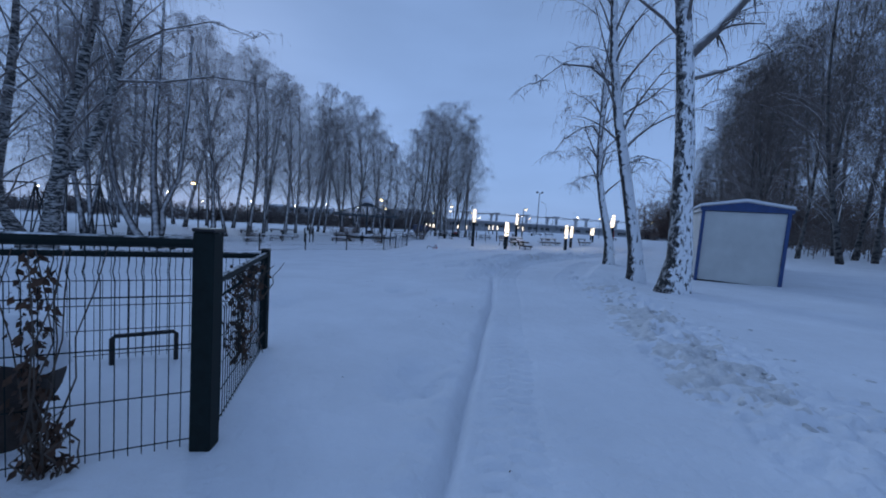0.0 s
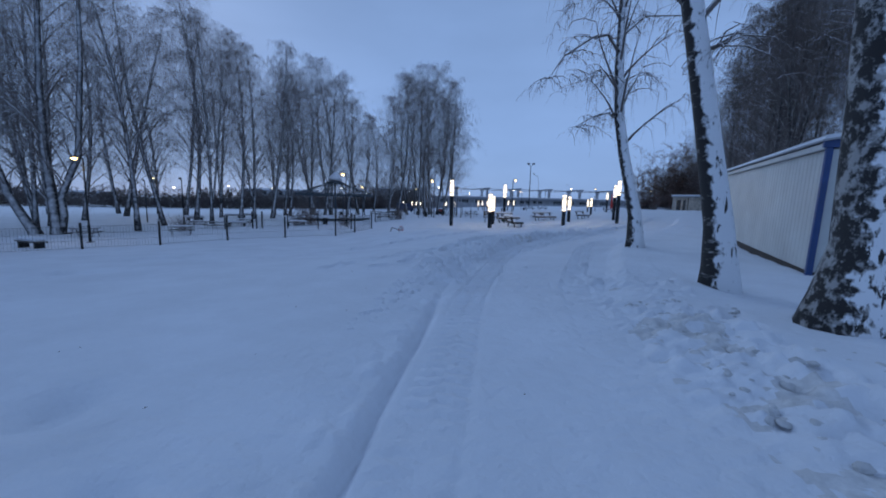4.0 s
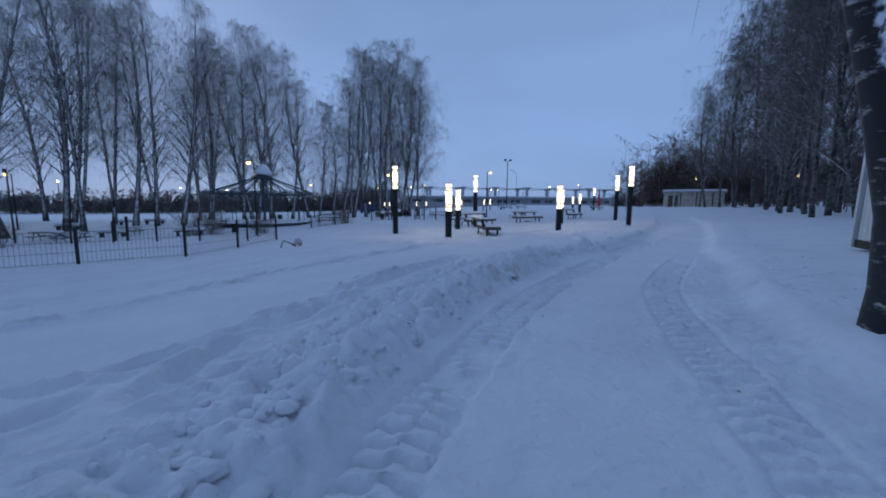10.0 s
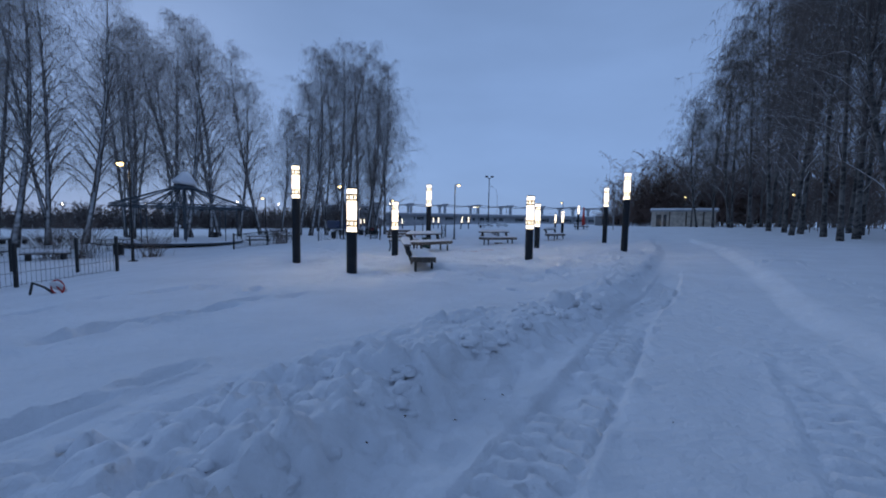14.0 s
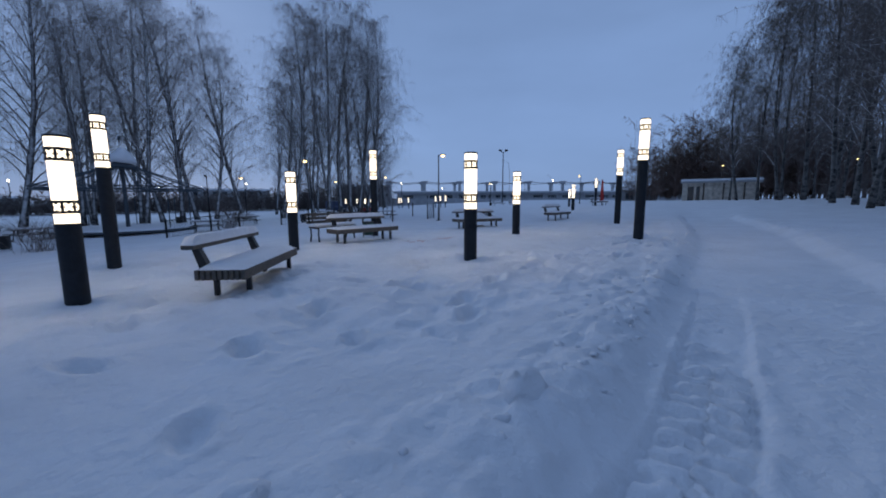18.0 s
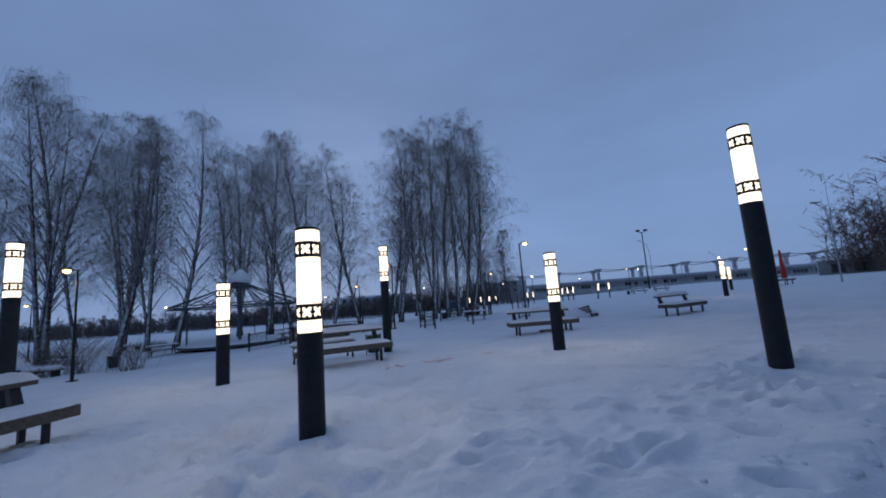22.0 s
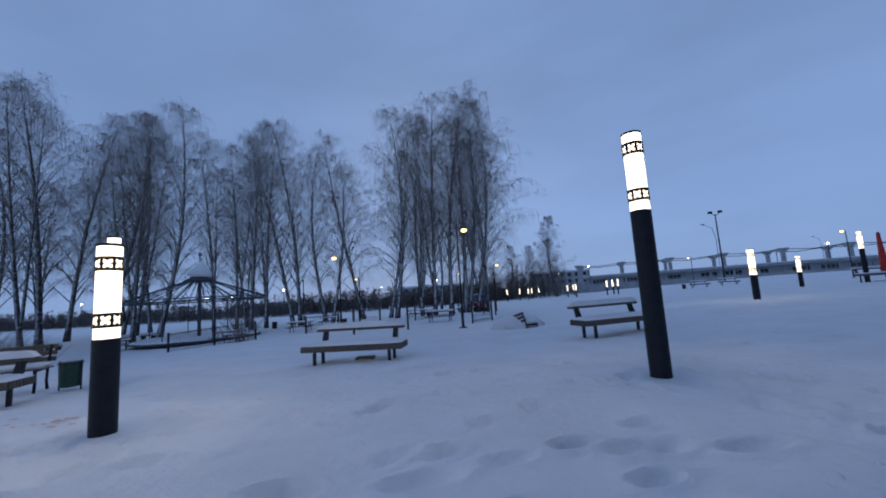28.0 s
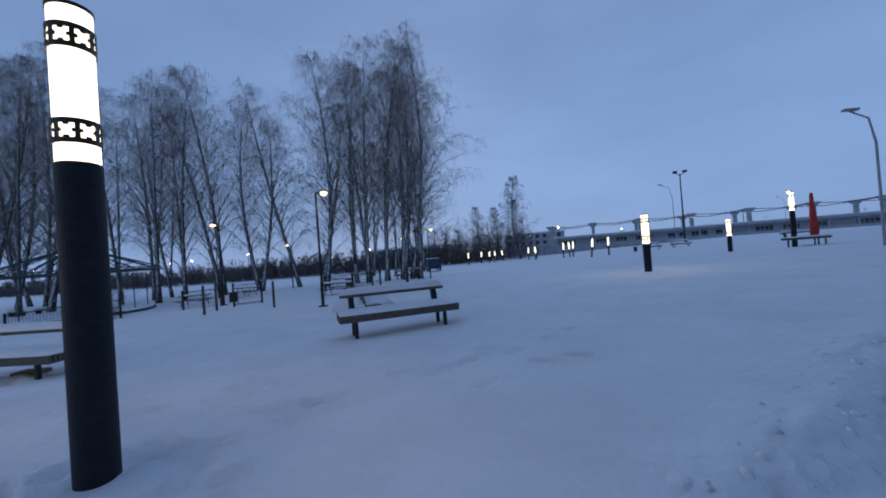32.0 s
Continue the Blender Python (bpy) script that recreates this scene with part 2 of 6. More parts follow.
M_PANEL = mat("white_sandwich_panel", (0.54, 0.55, 0.53), rough=0.5, noise_scale=1.3, noise_amount=0.12, bump=0.06, bump_scale=6)
M_BLUE = mat("blue_trim_steel", (0.024, 0.062, 0.19), rough=0.5, noise_scale=5, noise_amount=0.25)
M_RUST = mat("rusty_base_steel", (0.035, 0.026, 0.02), rough=0.8, noise_scale=8, noise_amount=0.6)
M_VINE = mat("dry_leaves", (0.085, 0.045, 0.028), rough=0.9, noise_scale=9, noise_amount=0.6)
M_CONC = mat("grey_concrete", (0.36, 0.37, 0.39), rough=0.85, noise_scale=0.8, noise_amount=0.25, bump=0.2, bump_scale=12)
M_WALL = mat("pale_render", (0.32, 0.33, 0.34), rough=0.85, noise_scale=0.5, noise_amount=0.18)
M_GLASS = mat("dark_window", (0.02, 0.026, 0.034), rough=0.12)
M_RED = mat("red_canvas", (0.42, 0.035, 0.03), rough=0.8, noise_scale=4, noise_amount=0.3)
M_TEAL = mat("faded_blue_paint", (0.05, 0.07, 0.09), rough=0.6, noise_scale=6, noise_amount=0.4)
M_STONE = mat("greyish_brown_stone", (0.56, 0.5, 0.42), rough=0.9, noise_scale=2.2, noise_amount=0.4, bump=0.4, bump_scale=7)
M_BROWN = mat("brown_timber", (0.075, 0.055, 0.042), rough=0.8, noise_scale=6, noise_amount=0.4)
M_CAR_RED = mat("red_car_paint", (0.3, 0.02, 0.02), rough=0.35)
M_CAR_BLUE = mat("blue_tarpaulin", (0.02, 0.035, 0.09), rough=0.6, noise_scale=5, noise_amount=0.3)
M_LOG = mat("rotten_bark", (0.05, 0.036, 0.03), rough=0.9, noise_scale=7, noise_amount=0.6, bump=0.8, bump_scale=22)
M_BIN = mat("bottle_green_enamel", (0.012, 0.05, 0.035), rough=0.5, noise_scale=9, noise_amount=0.4)
M_CARD = mat("brown_cardboard", (0.19, 0.12, 0.075), rough=0.9, noise_scale=12, noise_amount=0.3)
M_SIGN_W = mat("white_enamel", (0.7, 0.7, 0.7), rough=0.5)
M_PINK = mat("reddish_stained_snow", (0.66, 0.44, 0.42), rough=0.8, noise_scale=7, noise_amount=0.25)


# ---------------------------------------------------------------- mesh tools
class Geo:
    """Collects vertices and faces of one part."""

    def __init__(self):
        self.v, self.f = [], []

    def box(self, x0, y0, z0, x1, y1, z1, c=0.0):
        """A box with edges chamfered by c."""
        if c <= 0:
            o = len(self.v)
            self.v += [(x, y, z) for z in (z0, z1) for y in (y0, y1) for x in (x0, x1)]
            self.f += [tuple(o + i for i in q) for q in ((0, 2, 3, 1), (4, 5, 7, 6), (0, 1, 5, 4), (2, 6, 7, 3), (0, 4, 6, 2), (1, 3, 7, 5))]
            return self
        lo, hi, key = (x0, y0, z0), (x1, y1, z1), {}
        for sx in (0, 1):
            for sy in (0, 1):
                for sz in (0, 1):
                    for a in range(3):
                        p = [hi[k] if s else lo[k] for k, s in enumerate((sx, sy, sz))]
                        for k, s in enumerate((sx, sy, sz)):
                            if k != a:
                                p[k] += -c if s else c
                        key[(sx, sy, sz, a)] = len(self.v)
                        self.v.append(tuple(p))
        k = key
        for a in range(3):
            i, j = [q for q in range(3) if q != a]
            for s in (0, 1):
                def at(u, w):
                    t = [0, 0, 0]
                    t[a], t[i], t[j] = s, u, w
                    return k[(*t, a)]
                self.f.append((at(0, 0), at(1, 0), at(1, 1), at(0, 1)))
        for a in range(3):
            i, j = [q for q in range(3) if q != a]
            for u in (0, 1):
                for w in (0, 1):
                    def at2(s, ax):
                        t = [0, 0, 0]
                        t[a], t[i], t[j] = s, u, w
                        return k[(*t, ax)]
                    self.f.append((at2(0, i), at2(1, i), at2(1, j), at2(0, j)))
        for sx in (0, 1):
            for sy in (0, 1):
                for sz in (0, 1):
                    self.f.append(tuple(k[(sx, sy, sz, a)] for a in range(3)))
        return self

    def tube(self, pts, radii, n=6, cap=True):
        """A tube along points, with a radius at each."""
        o, m = len(self.v), len(pts)
        ref = None
        for i, p in enumerate(pts):
            a, b = pts[max(0, i - 1)], pts[min(m - 1, i + 1)]
            tx, ty, tz = b[0] - a[0], b[1] - a[1], b[2] - a[2]
            l = math.sqrt(tx * tx + ty * ty + tz * tz) or 1.0
            tx, ty, tz = tx / l, ty / l, tz / l
            if ref is None:
                ref = (1.0, 0.0, 0.0) if abs(tx) < 0.8 else (0.0, 1.0, 0.0)
            d = ref[0] * tx + ref[1] * ty + ref[2] * tz
            ux, uy, uz = ref[0] - d * tx, ref[1] - d * ty, ref[2] - d * tz
            l = math.sqrt(ux * ux + uy * uy + uz * uz) or 1.0
            ux, uy, uz = ux / l, uy / l, uz / l
            ref = (ux, uy, uz)
            wx, wy, wz = ty * uz - tz * uy, tz * ux - tx * uz, tx * uy - ty * ux
            r = radii[i]
            for k in range(n):
                c, s = math.cos(2 * math.pi * k / n) * r, math.sin(2 * math.pi * k / n) * r
                self.v.append((p[0] + ux * c + wx * s, p[1] + uy * c + wy * s, p[2] + uz * c + wz * s))
        for i in range(m - 1):
            for k in range(n):
                k2 = (k + 1) % n
                self.f.append((o + i * n + k, o + i * n + k2, o + (i + 1) * n + k2, o + (i + 1) * n + k))
        if cap:
            self.f.append(tuple(o + k for k in reversed(range(n))))
            self.f.append(tuple(o + (m - 1) * n + k for k in range(n)))
        return self

    def ribbon(self, pts, w, a):
        """A very thin twig: a narrow strip that tapers to a point, turned by a."""
        o, m = len(self.v), len(pts)
        cx, cy, cz = math.cos(a), math.sin(a), math.sin(a * 3.7) * 0.5
        for i, p in enumerate(pts[:-1]):
            q = w * (1 - 0.6 * i / (m - 1)) / 2
            self.v += [(p[0] - cx * q, p[1] - cy * q, p[2] - cz * q), (p[0] + cx * q, p[1] + cy * q, p[2] + cz * q)]
        self.v.append(pts[-1])
        for i in range(m - 2):
            self.f.append((o + 2 * i, o + 2 * i + 1, o + 2 * i + 3, o + 2 * i + 2))
        self.f.append((o + 2 * (m - 2), o + 2 * (m - 2) + 1, o + 2 * (m - 1)))
        return self

    def rod(self, a, b, r, n=6):
        return self.tube([a, b], [r, r], n)

    def cyl(self, x, y, z0, z1, r, n=16, r1=None):
        return self.tube([(x, y, z0), (x, y, z1)], [r, r if r1 is None else r1], n)

    def prism(self, poly, y0, y1):
        """A polygon in x and z, drawn out along y."""
        o, n = len(self.v), len(poly)
        self.v += [(x, y0, z) for x, z in poly] + [(x, y1, z) for x, z in poly]
        self.f += [tuple(o + i for i in range(n)), tuple(o + n + i for i in reversed(range(n)))]
        self.f += [(o + i, o + n + i, o + n + (i + 1) % n, o + (i + 1) % n) for i in range(n)]
        return self

    def lump(self, x, y, z, rx, ry, rz, seed, n=7, rough=0.25):
        """A worn, uneven lump with a flat foot."""
        rnd = random.Random(seed)
        o = len(self.v)
        rows = max(3, n // 2)
        for i in range(rows):
            e = -0.3 + (math.pi / 2 + 0.3) * i / rows
            for k in range(n):
                a = 2 * math.pi * (k + 0.5 * (i % 2)) / n
                q = 1 + rnd.uniform(-rough, rough)
                self.v.append((x + rx * q * math.cos(e) * math.cos(a), y + ry * q * math.cos(e) * math.sin(a), z + rz * q * math.sin(e)))
        for i in range(rows - 1):
            for k in range(n):
                k2 = (k + 1) % n
                self.f.append((o + i * n + k, o + i * n + k2, o + (i + 1) * n + k2, o + (i + 1) * n + k))
        top = len(self.v)
        self.v.append((x, y, z + rz * (1 + rnd.uniform(-rough, rough) * 0.5)))
        self.f += [(o + (rows - 1) * n + k, o + (rows - 1) * n + (k + 1) % n, top) for k in range(n)]
        return self

    def mesh(self, name, material, smooth=False):
        me = bpy.data.meshes.new(name)
        me.from_pydata(self.v, [], self.f)
        me.materials.append(material)
        if smooth:
            me.polygons.foreach_set("use_smooth", [True] * len(me.polygons))
        me.update()
        return me


def fix_normals(me):
    b = bmesh.new()
    b.from_mesh(me)
    bmesh.ops.recalc_face_normals(b, faces=b.faces)
    b.to_mesh(me)
    b.free()
    return me


def part(name, geo, material, parent=None, label="", smooth=False):
    """Links a Geo as one mesh object under a thing or a part."""
    ob = new(name, fix_normals(geo.mesh(name, material, smooth)))
    if parent is not None:
        ob.parent = parent
    return tagged(ob, label) if label else ob


def thing(name, label, category, group="", kind=""):
    return tagged(new(name), label, category, group, kind)


# ---------------------------------------------------------------- ground
def hash2(ix, iy, seed):
    h = np.sin(ix * 127.1 + iy * 311.7 + seed * 74.7) * 43758.5453
    return h - np.floor(h)


def vnoise(x, y, size, seed):
    """Smooth noise between -1 and 1 with bumps of the given size."""
    x, y = x / size, y / size
    ix, iy = np.floor(x), np.floor(y)
    fx, fy = x - ix, y - iy
    fx, fy = fx * fx * (3 - 2 * fx), fy * fy * (3 - 2 * fy)
    a, b = hash2(ix, iy, seed), hash2(ix + 1, iy, seed)
    c, d = hash2(ix, iy + 1, seed), hash2(ix + 1, iy + 1, seed)
    return 2 * (a + (b - a) * fx + (c - a) * fy + (a - b - c + d) * fx * fy) - 1


def clods_noise(x, y, size, seed, share=0.6):
    """Rounded clods of the given size, each in its own cell, over a part of the cells; 0 to 1."""
    x, y = x / size, y / size
    ix, iy = np.floor(x), np.floor(y)
    out = np.zeros(x.shape)
    for ox in (-1, 0, 1):
        for oy in (-1, 0, 1):
            cx, cy = ix + ox, iy + oy
            px, py = cx + 0.15 + 0.7 * hash2(cx, cy, seed), cy + 0.15 + 0.7 * hash2(cx, cy, seed + 1)
            r = 0.35 + 0.5 * hash2(cx, cy, seed + 2)
            q = 1 - ((x - px) ** 2 + (y - py) ** 2) / (r * r)
            on = hash2(cx, cy, seed + 3) < share
            out = np.maximum(out, np.where(on & (q > 0), np.sqrt(np.maximum(q, 0)) * (0.4 + 0.6 * r), 0))
    return out


LANE = [(1.9, -14), (2.95, -4), (3.6, 3), (4.25, 9.9), (5.5, 14.7), (6.86, 18.95), (8.76, 22.56), (10.58, 25.4), (13.24, 28.16),
        (16.84, 31.75), (20.47, 35.61), (23.95, 39.52), (30.0, 47.2), (40.0, 58.4), (55.2, 72.8), (80.0, 93.0)]


def smooth_line(pts, n=6):
    out = []
    for i in range(len(pts) - 1):
        p0, p1, p2, p3 = (np.array(pts[min(max(j, 0), len(pts) - 1)], float) for j in (i - 1, i, i + 1, i + 2))
        for k in range(n):
            t = k / n
            out.append(0.5 * (2 * p1 + (p2 - p0) * t + (2 * p0 - 5 * p1 + 4 * p2 - p3) * t * t + (3 * p1 - p0 - 3 * p2 + p3) * t ** 3))
    return np.array(out + [np.array(pts[-1], float)])


LANE_PTS = smooth_line(LANE)


def lane_coords(x, y):
    """Distance along the lane and, to its right, from its middle."""
    best, d_out, s_out, run = np.full(x.shape, 1e9), np.full(x.shape, 99.0), np.zeros(x.shape), 0.0
    for a, b in zip(LANE_PTS[:-1], LANE_PTS[1:]):
        e = b - a
        l = float(np.hypot(*e))
        e = e / l
        u = np.clip((x - a[0]) * e[0] + (y - a[1]) * e[1], 0, l)
        dx, dy = x - a[0] - u * e[0], y - a[1] - u * e[1]
        q = dx * dx + dy * dy
        near = q < best
        side = np.where(dx * e[1] - dy * e[0] > 0, 1.0, -1.0)
        best = np.where(near, q, best)
        d_out = np.where(near, side * np.sqrt(q), d_out)
        s_out = np.where(near, run + u, s_out)
        run += l
    return s_out, d_out


def step(v, a, b):
    t = np.clip((v - a) / (b - a), 0, 1)
    return t * t * (3 - 2 * t)


def base_height(x, y):
    """The lie of the land: it rises to the east, falls gently to the north-west and dips towards the park fence."""
    gx, gy = (np.clip(x, -24, 52) - 10) / 20, (np.clip(y, -6, 84) - 35) / 20
    dip = (0.36 * step(x, 6.6, 0.8) + 0.3 * step(x, -1.0, -12.0)) * step(y, 17.0, 29.0) * step(y, 62.0, 46.0)
    return 0.215 + 0.438 * gx - 0.308 * gy + 0.013 * gx * gy + 0.096 * gx * gx + 0.003 * gy * gy - dip + 0.2 * step(y, 47.0, 57.0) * step(x, 18.0, 26.0)


def rut_middle(s, side):
    """Where the left (-1) or right (1) wheel ran, from the middle of the lane."""
    if side < 0:
        return np.interp(s, (22.0, 25.0, 28.0, 31.0, 34.3, 35.3, 36.6, 38.5, 41.0, 43.5, 46.0, 48.0, 54.0), (-0.72, -0.44, -0.5, -0.62, -0.73, -0.9, -1.06, -1.0, -0.75, -0.7, -0.76, -0.6, -0.6))
    return np.interp(s, (24.0, 29.0, 35.5, 39.0, 41.0, 47.5, 54.0), (0.8, 0.8, 0.92, 0.78, 0.68, 0.75, 0.8))


def groove_line(s):
    """The narrow wheel groove along the left edge at the start."""
    return np.interp(s, (20.0, 22.0, 23.0, 24.0, 25.0, 27.0, 28.7, 31.0, 34.0), (-1.15, -1.1, -1.0, -0.9, -0.78, -0.8, -0.87, -1.02, -1.29))


def bank_foot(s):
    """Where the left bank meets the lane."""
    return np.interp(s, (33.0, 34.0, 35.5, 37.5, 40.0, 42.0, 44.5, 47.0), (-0.98, -1.05, -1.25, -1.45, -1.38, -1.25, -1.08, -1.05))


def bank_reach(s):
    """How far to the left the ploughed bank spreads."""
    return np.interp(s, (30.0, 31.4, 34.0, 36.0, 40.0, 44.0, 46.0, 48.0), (-1.6, -1.8, -2.15, -2.45, -2.7, -2.6, -2.0, -1.75))


def ground_height(x, y):
    x, y = np.asarray(x, float), np.asarray(y, float)
    h = base_height(x, y)
    s, d = lane_coords(x, y)
    ad = np.abs(d)
    h = h + 0.05 * vnoise(x, y, 5.0, 1) + 0.022 * vnoise(x, y, 1.7, 2)
    rough = vnoise(x, y, 0.42, 3) * 0.5 + vnoise(x, y, 0.2, 4) * 0.32 + vnoise(x, y, 0.11, 5) * 0.18
    late, early = step(y, 15.5, 20.5), step(y, 20.0, 15.0)
    fade = step(s, 100, 80)
    # trodden snow between the bollards
    trod = step(np.hypot((x - 13.5) / 8.2, (y - 35.0) / 5.8), 1.25, 0.7) * step(d, -1.1, -1.7) * step(y, 31.0, 33.5)
    h = h + trod * (0.035 * vnoise(x, y, 0.75, 6) * step(vnoise(x, y, 2.6, 16), -0.5, 0.2) + 0.04 * rough)
    m = trod > 0.03
    if m.any():
        xm, ym = x[m] + 0.06 * vnoise(x[m], y[m], 0.4, 51), y[m] + 0.06 * vnoise(x[m], y[m], 0.4, 52)
        pits = 0.07 * clods_noise(xm, ym, 0.42, 60, 0.4) + 0.045 * clods_noise(xm, ym, 0.25, 66, 0.4)
        h[m] = h[m] - trod[m] * pits * step(vnoise(xm, ym, 2.2, 17), -0.6, 0.0)
    # long low drifts on the open snow
    h = h + 0.03 * step(ad, 2.0, 5.0) * step(vnoise(x, y, 6.0, 18), -0.2, 0.6) * vnoise(x * 0.8 + y * 0.6, (y * 0.8 - x * 0.6) * 0.3, 0.55, 19)
    # shallow dents in the open snow beside the pen
    for tx, ty, tr in ((3.0, 10.55, 0.2), (2.9, 10.12, 0.2), (3.12, 10.3, 0.12), (0.9, 13.4, 0.3), (2.66, 14.8, 0.22), (3.5, 13.9, 0.16)):
        h = h - 0.13 * np.exp(-((x - tx) ** 2 + 0.6 * (y - ty) ** 2) / (0.8 * tr * tr))
    # snow heaped round the feet of the lane birches
    for tx, ty, tr, up in ((9.39, 15.7, 0.5, 0.12), (9.1, 17.55, 0.42, 0.12), (11.36, 22.6, 0.3, 0.06)):
        h = h + up * np.exp(-((x - tx) ** 2 + (y - ty) ** 2) / (tr * tr))
    # the ploughed lane
    left_edge, right_edge = -1.2 - 0.3 * late + 0.45 * step(s, 43.0, 46.5), 1.2 + 0.35 * late - 0.55 * step(s, 43.0, 47.5)
    h = h - (0.035 + 0.095 * late) * step(d, left_edge - 0.25, left_edge + 0.2) * step(d, right_edge + 0.35, right_edge - 0.1) * fade
    wob = 0.22 * vnoise(s, s * 0, 2.3, 8)
    # the left bank dies away on the trodden ground and comes back low further on
    calm = late * (1 - 0.55 * step(y, 27.5, 31.0)) * (1 - 0.6 * step(s, 50.0, 53.0) + 0.5 * step(s, 67.0, 70.0)) * (1 - 0.5 * step(s, 28.0, 30.0) * step(s, 37.5, 35.0))
    left = np.exp(-((d - bank_foot(s) + 0.5 + wob) / 0.4) ** 2) * (0.01 + 0.075 * calm)
    right = np.exp(-((d - right_edge - 0.75 - wob) / 0.55) ** 2) * (0.05 - 0.01 * early)
    h = h + (left + right) * fade * (0.8 + 0.4 * vnoise(x, y, 0.8, 10))
    # clods thrown up on both sides
    out = bank_reach(s)
    zone_l = step(d, out - 0.2, out + 0.15) * step(d, bank_foot(s) + 0.05, bank_foot(s) - 0.12) * calm
    zone_r = np.exp(-((d - right_edge - 0.5) / 0.6) ** 2) * (0.22 + 0.12 * early)
    zone = (zone_l + zone_r) * fade * step(ad, 1.0, 1.3)
    m = zone > 0.02
    if m.any():
        xm, ym = x[m], y[m]
        xm, ym = xm + 0.07 * vnoise(xm, ym, 0.3, 53), ym + 0.07 * vnoise(xm, ym, 0.3, 54)
        lumps = 0.04 * clods_noise(xm, ym, 0.42, 20, 0.3) + 0.03 * clods_noise(xm, ym, 0.24, 30, 0.5)
        add = np.zeros(x.shape)
        add[m] = lumps * (0.5 + 0.5 * step(vnoise(xm, ym, 1.3, 15), -0.5, 0.3))
        h = h + zone * (add + 0.045 * rough)
    # ruts of tractor tyres
    for side in (-1, 1):
        u = d - rut_middle(s, side)
        inside = step(np.abs(u), 0.26, 0.2)
        inside = inside * (step(s, 53.0, 49.0) * (0.35 + 0.65 * late) if side < 0 else 0.55 * step(s, 47.0, 43.0) * step(s, 27.0, 34.0))
        h = h - inside * (0.05 + 0.012 * vnoise(x, y, 0.3, 11)) * fade
    groove = np.exp(-((d - groove_line(s) - 0.02 * vnoise(s, s * 0, 0.6, 12)) / 0.05) ** 2) * step(s, 33.5, 29.5)
    h = h - groove * (0.115 + 0.02 * vnoise(x, y, 0.5, 13)) * fade
    h = h + 0.02 * step(ad, 1.4, 1.0) * rough * (0.25 + 0.6 * late)
    return h


def gz(x, y):
    return float(ground_height(np.array([x]), np.array([y]))[0])


def axis(lo, hi, fine, far_lo, far_hi, grow=1.22):
    mid = list(np.arange(lo, hi + fine / 2, fine))
    up, st = [], fine
    p = hi
    while p < far_hi:
        st = min(st * grow, 40)
        p += st
        up.append(p)
    down, st, p = [], fine, lo
    while p > far_lo:
        st = min(st * grow, 40)
        p -= st
        down.append(p)
    return np.array(down[::-1] + mid + up)


